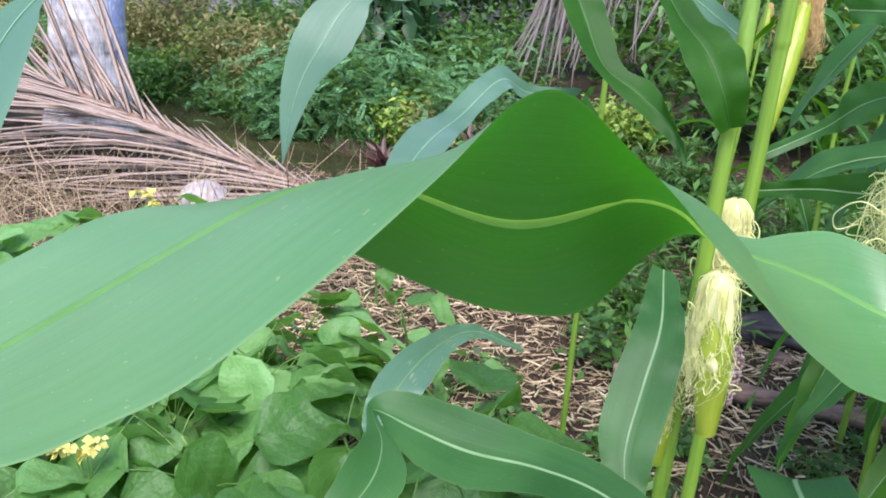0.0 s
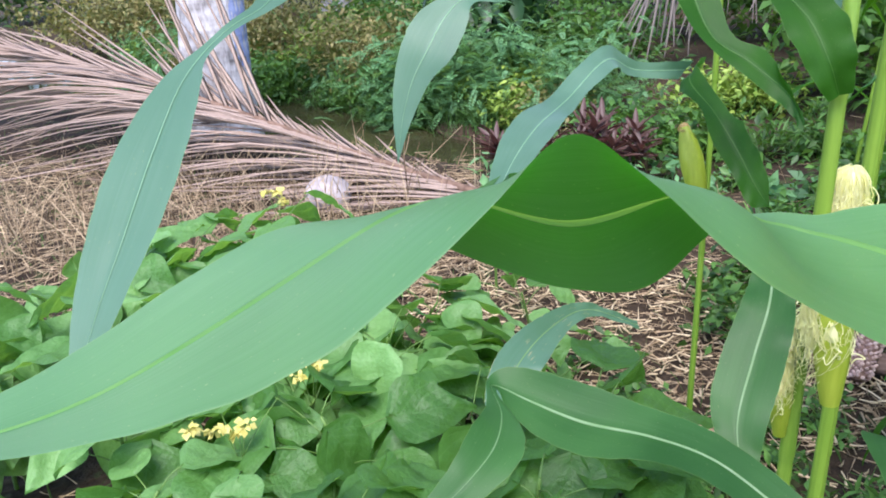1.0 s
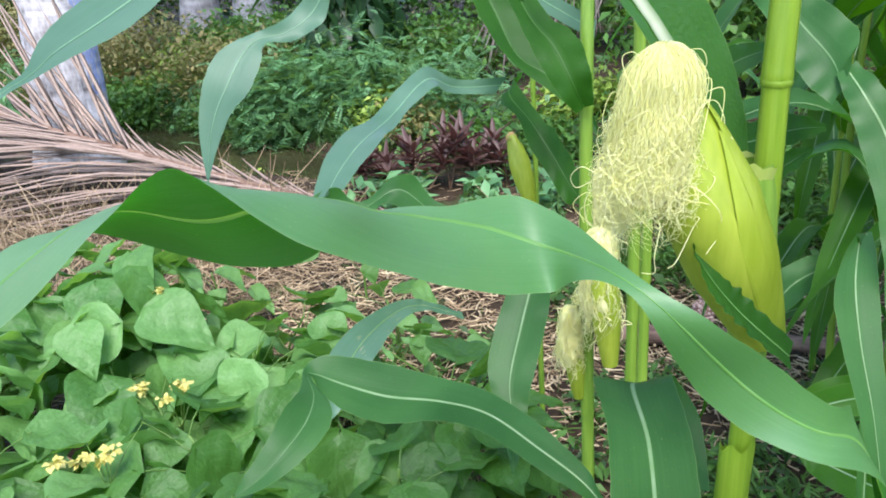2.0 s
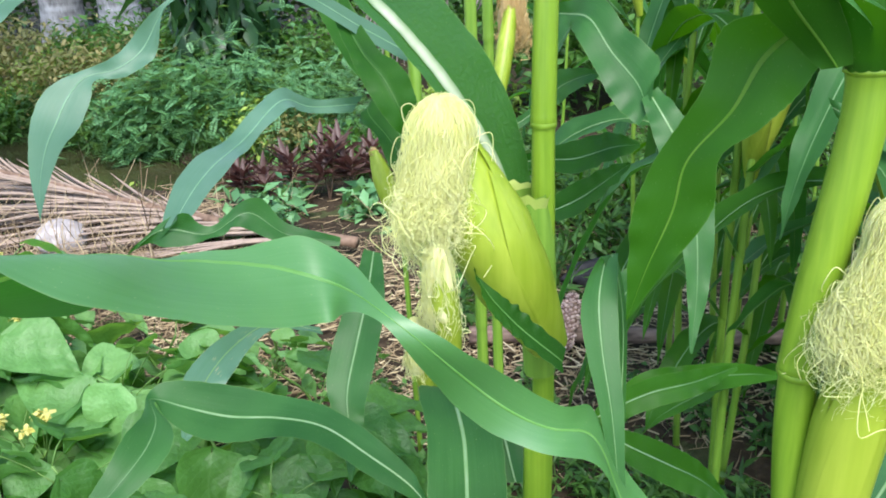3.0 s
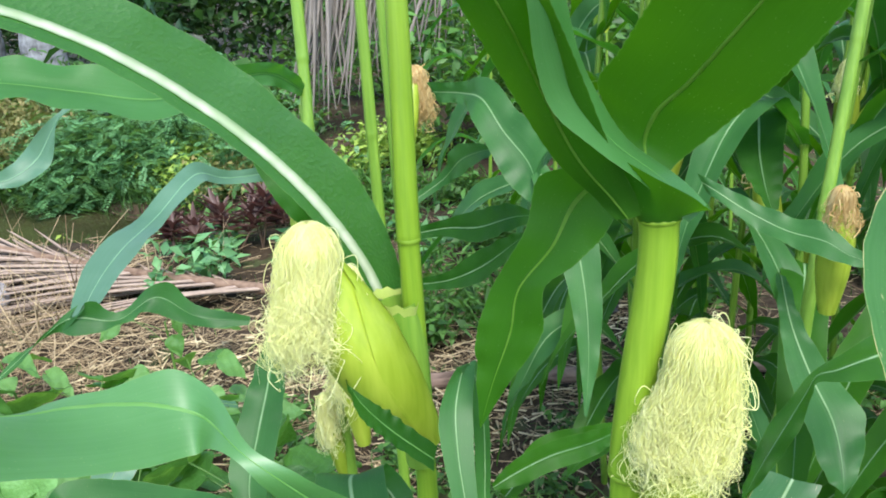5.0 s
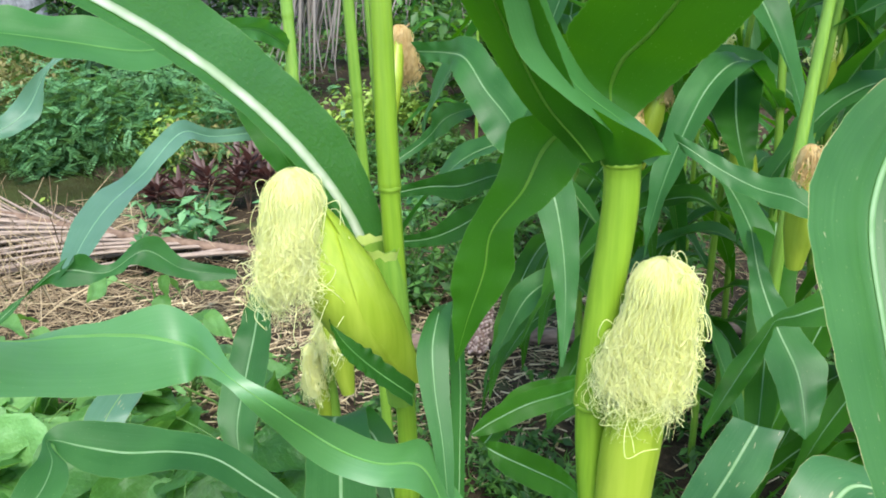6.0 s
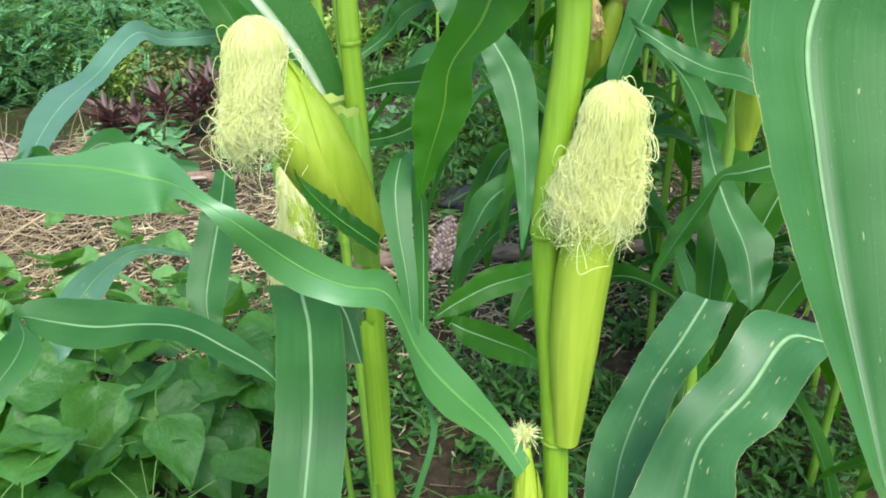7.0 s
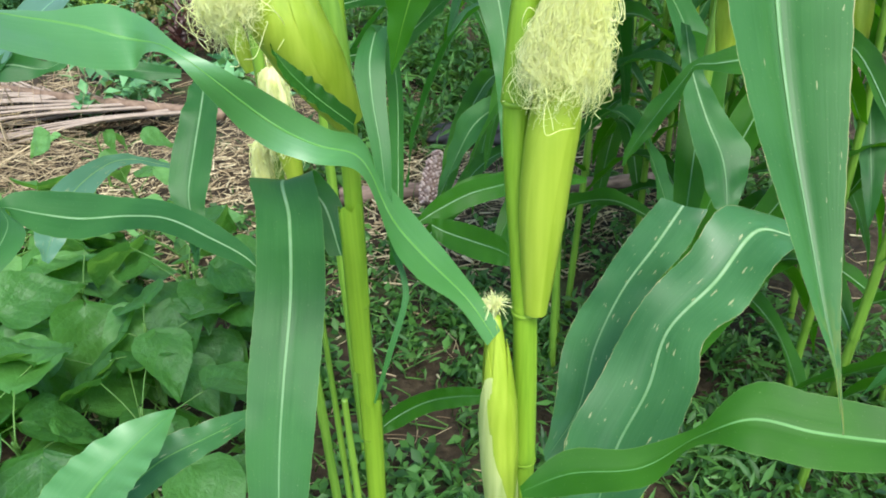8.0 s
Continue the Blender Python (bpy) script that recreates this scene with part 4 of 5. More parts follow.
ear(plant_a, (0.346 - 0.36, 0.592 - 0.625, 1.02), (0.276 - 0.36, 0.578 - 0.625, 1.186), 0.0272, 0.022, 0.0285, 0.084, 2800, 11, thick=0.00015, bend=(-0.002, -0.008, 0), lean=(-0.012, -0.006))

# plant with an upright ear, whorled top leaves and the long twisted leaf
plant_b = thing("corn_plant", "corn plant with upright silk-topped ear and whorled leaves", "corn plant", "corn plants", at=(0.455, 0.42, 0))
ROOT_B = (-0.455, -0.42, 0)
STALK_B = [(0.455, 0.40, 0.0), (0.458, 0.415, 0.5), (0.459, 0.433, 0.914), (0.454, 0.45, 1.079), (0.468, 0.453, 1.211), (0.468, 0.454, 1.239)]
part("stalk", stalk_rings(shifted(STALK_B, ROOT_B), (0.0085, 0.0108), (0.1, 0.26, 0.43, 0.6, 0.76, 0.914, 1.079, 1.232)), STALK, plant_b)
node_rings(plant_b, shifted(STALK_B, ROOT_B), (0.0085, 0.0108), (0.6, 0.76, 0.914, 1.079))
corn_leaf(plant_b, shifted(LEAVES["M"], ROOT_B), LEAF_LIGHT, 0.05, rib=RIB_THIN, fold=0.10, camber=0.03, across=14, slit=0.024, even=14, ruffle=0.0, seed=6, label="long twisted pale green corn leaf")
for key in ("L2", "L3", "L4"):
    corn_leaf(plant_b, shifted(LEAVES[key], ROOT_B), LEAF, 0.05, fold=0.25, ruffle=0.002, seed=18)
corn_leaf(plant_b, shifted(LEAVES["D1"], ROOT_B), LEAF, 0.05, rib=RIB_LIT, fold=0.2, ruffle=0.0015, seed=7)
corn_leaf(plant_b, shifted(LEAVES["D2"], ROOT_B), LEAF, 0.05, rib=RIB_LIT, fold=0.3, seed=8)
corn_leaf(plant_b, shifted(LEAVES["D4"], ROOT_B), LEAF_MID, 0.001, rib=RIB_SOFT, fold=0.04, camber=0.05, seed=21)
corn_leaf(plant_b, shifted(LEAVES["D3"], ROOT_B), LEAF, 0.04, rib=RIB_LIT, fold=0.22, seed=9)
corn_leaf(plant_b, shifted(LEAVES["U"], ROOT_B), LEAF, 0.05, rib=RIB_SOFT, fold=0.2, ruffle=0.001, seed=10)
corn_leaf(plant_b, shifted(LEAVES["T"], ROOT_B), LEAF_SPOTTED, 0.05, fold=0.5, seed=12, label="long hanging corn leaf with small yellow spots")
# the blade's base wraps the stalk: high on one side, flared into an ear-shaped lobe on the other
cup = []
for i in range(9):
    q = i / 8
    for j in range(33):
        w = math.radians(-215 + 255 * j / 32)
        side = 0.5 - 0.5 * math.cos(w)
        flare = 0.0115 + q ** 1.3 * (0.0165 - 0.006 * math.sin(w) ** 2 * (1 - side) + 0.002 * math.sin(3 * w))
        high = q * (0.007 + 0.030 * side ** 0.8) - 0.004 * q * q * (1 - side)
        cup.append((0.468 + ROOT_B[0] + flare * math.cos(w), 0.453 + ROOT_B[1] + flare * math.sin(w) * 0.9, 1.233 + high))
part("sheath", (cup, grid_faces(9, 33), [(j / 32, 0.05 * i) for i in range(9) for j in range(33)]), LEAF, plant_b, "dark green leaf base cupped round the stalk")
ear(plant_b, (0.464 - 0.455, 0.424 - 0.42, 0.918), (0.487 - 0.455, 0.43 - 0.42, 1.158), 0.0165, 0.024, 0.0248, 0.088, 2500, 13, thick=0.00015, bend=(-0.006, 0, 0), lean=(-0.012, 0))
ear(plant_b, (0.438 - 0.455, 0.402 - 0.42, 0.72), (0.432 - 0.455, 0.424 - 0.42, 0.918), 0.0125, 0.022, 0.016, 0.004, 150, 14, thick=0.00035, core=False, label="slim pale young corn ear with short silk tuft")

wrap = []
for i in range(16):
    q = i / 15
    for j in range(19):
        w = math.radians(-210 + 330 * j / 18)
        r = 0.0128 + 0.0022 * math.sin(3.0 * q) + 0.0008 * j / 18
        high = 0.115 + 0.060 * math.exp(-(((j - 5) / 2.6) ** 2)) + 0.004 * math.sin(2.3 * j)
        wrap.append((0.4375 - 0.006 * q - 0.455 + r * math.cos(w), 0.405 + 0.016 * q - 0.42 + r * math.sin(w), 0.70 + high * q))
part("sheath", (wrap, grid_faces(16, 19)), SHEATH_PALE, plant_b, "pale torn papery sheath round the young ear")

# leaves of the plants behind, each plant a stalk with its leaves
def back_plant(at, points, radius, nodes, leaves, label, ears=()):
    p = thing("corn_plant", label, "corn plant", "corn plants", at=at)
    off = (-at[0], -at[1], 0)
    part("stalk", stalk_rings(shifted(points, off), radius, nodes), STALK_FIELD, p)
    for k, (key, mat, fold) in enumerate(leaves):
        corn_leaf(p, shifted(LEAVES[key], off), mat, 0.05, rib=RIB_PALE if key in ("K", "W") else RIB_SHADED if key in ("Ga", "Gb", "Gc") else RIB_SOFT if key == "Z" else RIB, fold=fold, ruffle=0.007 if key in ("P1", "P2") else 0.003, waves=4 if key in ("P1", "P2") else 7, seed=20 + k)
    for base, tip, rad, rise, reach, drop, n, seed, silk in ears:
        ear(p, np.add(base, off), np.add(tip, off), rad, rise, reach, drop, n * 2, seed, silk, thick=0.00038)
    return p


back_plant((0.27, 0.98, 0), [(0.275, 0.99, 0), (0.265, 0.97, 0.6), (0.258, 0.945, 1.09), (0.262, 0.98, 1.3), (0.26, 1.0, 1.7)], (0.0088, 0.006), (0.3, 0.5, 0.7, 0.9, 1.09, 1.27),
           [("Z", LEAF_MID, 0.25), ("Gb", LEAF_SHADED, 0.4), ("H", LEAF_BLUE, 0.15), ("W", LEAF_PALE, 0.2), ("X", LEAF_BLUE, 0.2), ("K", LEAF_PALE, 0.1)], "corn plant with drooping bluish-green leaves",
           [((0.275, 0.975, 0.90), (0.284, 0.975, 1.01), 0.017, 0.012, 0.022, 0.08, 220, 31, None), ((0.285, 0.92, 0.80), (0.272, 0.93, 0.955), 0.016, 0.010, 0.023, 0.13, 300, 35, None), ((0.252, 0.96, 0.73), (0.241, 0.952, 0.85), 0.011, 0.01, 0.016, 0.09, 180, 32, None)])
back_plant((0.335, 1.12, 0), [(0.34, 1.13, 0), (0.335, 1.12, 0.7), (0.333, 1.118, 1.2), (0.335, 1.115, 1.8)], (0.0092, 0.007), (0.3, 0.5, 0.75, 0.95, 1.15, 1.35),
           [("Ga", LEAF_SHADED, 0.3), ("Gc", LEAF_SHADED, 0.2)], "corn plant with dark drooping upper leaves")
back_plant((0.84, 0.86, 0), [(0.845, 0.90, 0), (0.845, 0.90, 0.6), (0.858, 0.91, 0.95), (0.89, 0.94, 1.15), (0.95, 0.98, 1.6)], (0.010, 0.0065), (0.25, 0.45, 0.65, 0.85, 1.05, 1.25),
           [("V", LEAF_BLUE, 0.2), ("V2", LEAF_SHADED, 0.3), ("V3", LEAF, 0.25), ("E", LEAF_BLUE, 0.12), ("P1", LEAF_SCARRED, 0.2), ("L1", LEAF, 0.2), ("R2", LEAF_BLUE, 0.15), ("P2", LEAF_SCARRED, 0.18)], "corn plant with bitten lower leaves and browning silk",
           [((0.845, 0.855, 0.95), (0.842, 0.848, 1.10), 0.018, 0.008, 0.017, 0.06, 160, 34, SILK_OLD)])
back_plant((0.205, 1.74, 0), [(0.21, 1.75, 0), (0.206, 1.74, 0.5), (0.203, 1.735, 0.9), (0.2, 1.73, 1.1)], (0.007, 0.005), (0.2, 0.4, 0.6, 0.74, 0.95, 1.15),
           [("B1", LEAF_BITTEN_PALE, 0.2)], "corn plant with a slim green ear and bitten leaf",
           [((0.194, 1.70, 0.715), (0.155, 1.735, 0.862), 0.021, 0.008, 0.010, 0.012, 60, 36, SILK_OLD)])
back_plant((0.37, 1.25, 0), [(0.375, 1.26, 0), (0.37, 1.25, 0.7), (0.365, 1.24, 1.27), (0.36, 1.23, 1.8)], (0.0092, 0.007), (0.3, 0.5, 0.75, 0.95, 1.15, 1.35),
           [("F", LEAF_BLUE, 0.2), ("L7", LEAF_SHADED, 0.25), ("L8", LEAF_SHADED, 0.25), ("L9", LEAF_BLUE, 0.2)], "corn plant with dark arching leaves and browned silk ear",
           [((0.375, 1.26, 1.03), (0.415, 1.35, 1.20), 0.012, 0.01, 0.026, 0.10, 220, 33, SILK_OLD)])


# ---- ground, pond ----
POND_A, POND_B, POND_R = np.array((-9.5, 9.0)), np.array((-1.2, 4.95)), 0.5


def pond_depth(x, y):
    d = POND_B - POND_A
    s = np.clip(((x - POND_A[0]) * d[0] + (y - POND_A[1]) * d[1]) / (d @ d), 0, 1)
    dist = np.hypot(x - POND_A[0] - s * d[0], y - POND_A[1] - s * d[1])
    dist = dist + 0.12 * np.sin(2.1 * x + 0.7 * y) + 0.07 * np.sin(5.3 * x - 2 * y)
    return np.clip((POND_R - dist) / 0.35, -1, 1)


def ground_height(x, y):
    h = 0.018 * np.sin(2.3 * x + 1.1 * y) + 0.012 * np.sin(5.1 * x - 3.7 * y) + 0.008 * np.sin(11 * x + 9 * y)
    bank = 0.16 * np.clip((y - 5.4 + 0.49 * x) / 2.0, 0, 1)
    return h + bank - 0.38 * np.clip(pond_depth(x, y), 0, 1) - 0.10 * np.clip(pond_depth(x, y) + 1, 0, 1)


def sheet_axis(lo, hi, step, far):
    inner = np.arange(lo, hi + 1e-6, step)
    out = [hi + 0.4 * 1.5**k for k in range(1, 18) if hi + 0.4 * 1.5**k < far] + [far]
    back = [lo - 0.4 * 1.5**k for k in range(1, 18) if lo - 0.4 * 1.5**k > -far] + [-far]
    return np.r_[back[::-1], inner, out]


gx, gy = sheet_axis(-8, 5, 0.08, 400), sheet_axis(-1.5, 10, 0.08, 400)
GX, GY = np.meshgrid(gx, gy)
GZ = ground_height(GX, GY)
ground = part("ground", (np.stack([GX.ravel(), GY.ravel(), GZ.ravel()], 1).tolist(), grid_faces(len(gy), len(gx))), SOIL)
tagged(ground, "dark damp garden soil sloping to the pond", "ground", kind="structure")
water = part("water", ([(-12, 3.5, -0.16), (0.2, 3.5, -0.16), (0.2, 11, -0.16), (-12, 11, -0.16)], [(0, 1, 2, 3)]), WATER)
tagged(water, "still brown pond water", "water", kind="structure")


# ---- background plants and litter ----
def leaf_cloud(count, centre, size, leaf, seed, flat=0.5, hollow=0.35, aspect=0.45, clumps=14, droop=0.2):
    """Many small folded leaves in uneven clumps; vertices and faces."""
    rnd = np.random.RandomState(seed)
    hubs = rnd.normal(size=(clumps, 3))
    hubs = hubs / np.linalg.norm(hubs, axis=1)[:, None] * rnd.uniform(hollow, 0.85, (clumps, 1))
    hubs[:, 2] = np.abs(hubs[:, 2]) * 1.1 - 0.25
    which = rnd.randint(0, clumps, count)
    pos = hubs[which] + rnd.normal(size=(count, 3)) * 0.24
    pos = pos * np.array(size) + np.array(centre)
    heading = rnd.uniform(0, 6.283, count)
    pitch = rnd.normal(-droop, flat, count)
    roll = rnd.normal(0, flat, count)
    length = leaf * rnd.uniform(0.55, 1.3, count)
    d = np.stack([np.cos(heading) * np.cos(pitch), np.sin(heading) * np.cos(pitch), np.sin(pitch)], 1)
    s = np.stack([-np.sin(heading), np.cos(heading), np.zeros(count)], 1)
    n = np.cross(d, s)
    s = s * np.cos(roll)[:, None] + n * np.sin(roll)[:, None]
    n = np.cross(d, s)
    L, W = length[:, None], length[:, None] * aspect
    v = np.stack([pos, pos + d * L * 0.45 + s * W * 0.5 + n * L * 0.08, pos + d * L * 0.5, pos + d * L * 0.45 - s * W * 0.5 + n * L * 0.08, pos + d * L - n * L * 0.10], 1)
    faces = []
    for i in range(count):
        b = 5 * i
        faces += [(b, b + 2, b + 1), (b, b + 3, b + 2), (b + 1, b + 2, b + 4), (b + 2, b + 3, b + 4)]
    return v.reshape(-1, 3).tolist(), faces


def fern_cloud(sprays, centre, size, length, seed, leaflets=9):
    """Sprays of small paired leaflets."""
    rnd = random.Random(seed)
    verts, faces = [], []
    for _ in range(sprays):
        p = np.array([centre[k] + size[k] * rnd.gauss(0, 0.5) for k in range(3)])
        az, el = rnd.uniform(0, 6.283), rnd.gauss(0.15, 0.45)
        d = np.array([math.cos(az) * math.cos(el), math.sin(az) * math.cos(el), math.sin(el)])
        s = np.array([-math.sin(az), math.cos(az), rnd.gauss(0, 0.3)])
        L = length * rnd.uniform(0.6, 1.25)
        for k in range(leaflets):
            q = (k + 0.5) / leaflets
            o = p + d * L * q + np.array([0, 0, -0.35 * L * q * q])
            for sign in (-1, 1):
                t = unit(s * sign + d * 0.35)
                w = L * 0.24 * math.sin(0.5 + 2.3 * q)
                b = len(verts)
                c = d * L * 0.055
                verts += [tuple(o), tuple(o + t * w * 0.5 + c), tuple(o + t * w + np.array([0, 0, -0.1 * w])), tuple(o + t * w * 0.5 - c)]
                faces += [(b, b + 1, b + 2, b + 3)]
    return verts, faces


def stem_rows(count, centre, size, height, thick, seed):
    rnd, pieces = random.Random(seed), []
    for _ in range(count):
        b = np.array([centre[0] + rnd.uniform(-0.5, 0.5) * size[0], centre[1] + rnd.uniform(-0.5, 0.5) * size[1], centre[2]])
        top = b + (rnd.gauss(0, 0.35) * size[0], rnd.gauss(0, 0.35) * size[1], height * rnd.uniform(0.6, 1.1))
        mid = (b + top) / 2 + (rnd.gauss(0, 0.06), rnd.gauss(0, 0.06), 0)
        pieces.append(tube(smooth_rows([b, mid, top], 6), np.linspace(thick, thick * 0.4, 6), 5))
    return pieces


def shrub(name, label, at, size, count, leaf, material, seed, fern=False, aspect=0.45, category="shrub", twig=None, low=0.55, **kw):
    """A bush: stems and an uneven crown of small leaves. size: half extents."""
    z = float(ground_height(at[0], at[1]))
    t = thing(name, label, category, at=(at[0], at[1], z))
    for geo in stem_rows(3 if size[2] < 0.2 else 6, (0, 0, -0.02), size, size[2] * 1.2, 0.003 if size[2] < 0.2 else 0.008, seed):
        part("stem", geo, twig or BEAN_STEM, t)
    mid = (0, 0, size[2] * low)
    crown = fern_cloud(count, mid, size, leaf, seed) if fern else leaf_cloud(count, mid, size, leaf, seed, aspect=aspect, **kw)
    part("crown", crown, material, t)
    return t


def blades(count, box, length, width, seed, lean=0.5, lift=0.0, up=1.0, ground=True):
    """Thin three-sided blades: grass when upright, straw when flat."""
    rnd = random.Random(seed)
    verts, faces = [], []
    for _ in range(count):
        x, y = rnd.uniform(box[0], box[1]), rnd.uniform(box[2], box[3])
        if rnd.random() < 0.4:
            x, y = rnd.gauss((box[0] + box[1]) / 2, (box[1] - box[0]) * 0.45), rnd.gauss((box[2] + box[3]) / 2, (box[3] - box[2]) * 0.45)
        z = float(ground_height(x, y)) + rnd.uniform(0, lift)
        az = rnd.uniform(0, 6.283)
        L = length * rnd.uniform(0.4, 1.2)
        el = up * 1.45 + rnd.gauss(0, lean) if up > 0.2 else rnd.gauss(0.02, 0.14)
        d = np.array([math.cos(az) * math.cos(el), math.sin(az) * math.cos(el), abs(math.sin(el)) if up > 0.2 else math.sin(el)])
        bend = np.array([rnd.gauss(0, 0.2) * L, rnd.gauss(0, 0.2) * L, -0.16 * L if up > 0.2 else 0])
        s = np.array([-math.sin(az), math.cos(az), 0]) * width * rnd.uniform(0.5, 1.3)
        o = np.array([x, y, z + 0.003])
        b = len(verts)
        for q in (0, 0.5, 1):
            c = o + d * L * q + bend * q * q
            w = s * (1 - 0.75 * q)
            verts += [tuple(c - w), tuple(c + w), tuple(c + (0, 0, width))]
        for i in range(2):
            for j in range(3):
                faces.append((b + 3 * i + j, b + 3 * i + (j + 1) % 3, b + 3 * i + 3 + (j + 1) % 3, b + 3 * i + 3 + j))
    return verts, faces


def stuff(name, geo, material, label, category):
    return tagged(part(name, geo, material), label, category, kind="stuff")


stuff("straw_mulch", blades(6500, (-1.3, 1.9, 1.9, 3.4), 0.08, 0.0016, 3, lift=0.03, up=0), STRAW, "scattered golden straw and dry leaf bits on the soil", "straw")
stuff("dry_flakes", blades(2600, (-0.75, 1.3, 1.75, 2.9), 0.055, 0.0042, 6, lift=0.035, up=0), FLAKE, "broad curled straw-yellow dry leaf flakes on the soil", "straw")
stuff("dry_stalks", blades(900, (-2.9, -0.9, 2.5, 3.7), 0.34, 0.003, 4, lean=0.45), STRAW, "standing dry yellow grass stalks", "dry grass")
stuff("dry_litter", blades(5200, (-3.6, -0.6, 2.2, 4.0), 0.13, 0.0020, 5, lift=0.06, up=0), STRAW, "matted dry grass litter", "straw")

stuff("grass", blades(9000, (-4.5, 5.5, -3.5, 5.0), 0.09, 0.0022, 8, lean=0.5), BUSH, "short green grass scattered over the soil", "grass")
stuff("leaf_litter", blades(7000, (-5.0, 5.5, -4.0, 5.0), 0.07, 0.0022, 9, lift=0.02, up=0), STRAW, "thin scatter of dry stems on soil", "litter")

# fallen coconut frond
def palm_frond(label, line, leaflets, length, droop, material, rib, seed, width=0.012, radius=(0.012, 0.04), lift=0.5, fan=0.0):
    t = thing("palm_frond", label, "palm frond", at=tuple(line[0]))
    o = np.array(line[0])
    pts = smooth_rows([np.array(p) - o for p in line], 40)
    part("rachis", tube(pts, np.linspace(radius[0], radius[1], 40), 8), rib, t, "ridged brown central rib")
    tang = np.gradient(pts, axis=0)
    rnd = random.Random(seed)
    for k in range(leaflets):
        for sign in (-1, 1):
            s = (k + rnd.random() * 0.6) / leaflets
            i = min(39, int(s * 39))
            p, d = pts[i], unit(tang[i])
            side = unit(np.cross(d, (0, 0, 1))) * sign
            L = length * (0.55 + 0.6 * math.sin(3.1 * min(1, s * 0.95 + 0.05))) * rnd.uniform(0.75, 1.1)
            back = rnd.uniform(1.2, 2.4) if sign > 0 else rnd.uniform(1.0, 1.8) + 1.6 * s + (1.8 if fan and s < 0.38 else 0.0)
            go = unit(side * rnd.uniform(0.75, 1.25) - d * back + np.array([0, 0, (lift * (max(0.0, 0.5 - s) + 0.05) * rnd.uniform(0.2, 1.4) if sign < 0 else 0.0) + rnd.gauss(0, 0.16)]))
            if sign < 0 and fan:
                go = unit(go + np.array([-0.1, 0, fan * rnd.uniform(0.1, 1.1) ** 1.5 * math.exp(-(((s - 0.47) / 0.07) ** 2))]))
            L *= 1.0 if sign > 0 else rnd.uniform(0.5, 0.95) * (1.0 if s < 0.54 else 0.4)
            end = p + go * L + np.array([0, 0, -(droop if sign > 0 else 0.1 * droop) * L * rnd.uniform(0.6, 1.3)])
            end[2] = max(end[2], 0.02 - o[2] + rnd.uniform(0, 0.05))
            mid = p + go * L * 0.5 + np.array([0, 0, -0.02])
            mid[2] = max(mid[2], 0.03 - o[2])
            row = smooth_rows([p, mid, end], 7)
            w = unit(np.cross(go, (0.1, 0.2, 1.0)))
            v = []
            for j, c in enumerate(row):
                q = width * (1 - (j / 6) ** 2 * 0.9) * rnd.uniform(0.9, 1.1)
                v += [c - w * q, c + np.array([0, 0, q * 0.7]), c + w * q, c + np.array([0, 0, q * 0.7 - 0.002])]
            part("leaflet", (v, grid_faces(7, 4, True)), material, t)
    return t


palm_frond("dry brown fallen coconut frond lying by the pond", [(-4.6, 4.7, 0.62), (-3.3, 4.45, 0.47), (-2.3, 4.15, 0.30), (-1.5, 3.85, 0.17), (-0.8, 3.55, 0.09), (-0.05, 3.2, 0.06)], 145, 1.75, 0.16, FROND, FROND_RIB, 6, 0.017, radius=(0.012, 0.027), lift=0.35, fan=1.5)
def hanging_frond(label, line, leaflets, length, seed):
    """A dead frond high up whose long leaflets hang straight down in a curtain."""
    t = thing("palm_frond", label, "palm frond", at=tuple(line[0]))
    o = np.array(line[0])
    pts = smooth_rows([np.array(p) - o for p in line], 40)
    part("rachis", tube(pts, np.linspace(0.03, 0.014, 40), 8), FROND_RIB, t, "grey brown central rib")
    rnd = random.Random(seed)
    for k in range(leaflets):
        s = (k + rnd.random()) / leaflets
        p = pts[min(39, int(s * 39))] + np.array([0, rnd.gauss(0, 0.05), 0])
        L = length * rnd.uniform(0.45, 1.1)
        spread = rnd.gauss(-0.20, 0.17)
        end = p + np.array([spread * L, rnd.gauss(0, 0.08) * L, -L])
        row = smooth_rows([p, p * 0.6 + end * 0.4 + (0.3 * spread * L * -0.4, 0, 0.03), end], 7)
        w = np.array([math.cos(rnd.uniform(-0.8, 0.8)), math.sin(rnd.uniform(-0.8, 0.8)), 0])
        v = []
        for j, c in enumerate(row):
            q = 0.017 * (1 - (j / 6) ** 2 * 0.85)
            v += [c - w * q, c + np.array([0, q * 0.7, 0]), c + w * q, c + np.array([0, q * 0.7 - 0.002, 0])]
        part("leaflet", (v, grid_faces(7, 4, True)), GREY_FROND, t)
    return t


hanging_frond("grey dead coconut frond hanging in front of bushes", [(0.82, 6.15, 1.72), (0.54, 6.1, 1.52), (0.28, 6.05, 1.36), (0.03, 6.0, 1.20)], 80, 1.0, 7)
hanging_frond("grey dead coconut frond hanging beside another", [(1.6, 6.4, 1.95), (1.3, 6.3, 1.85), (1.0, 6.25, 1.7)], 46, 1.1, 8)


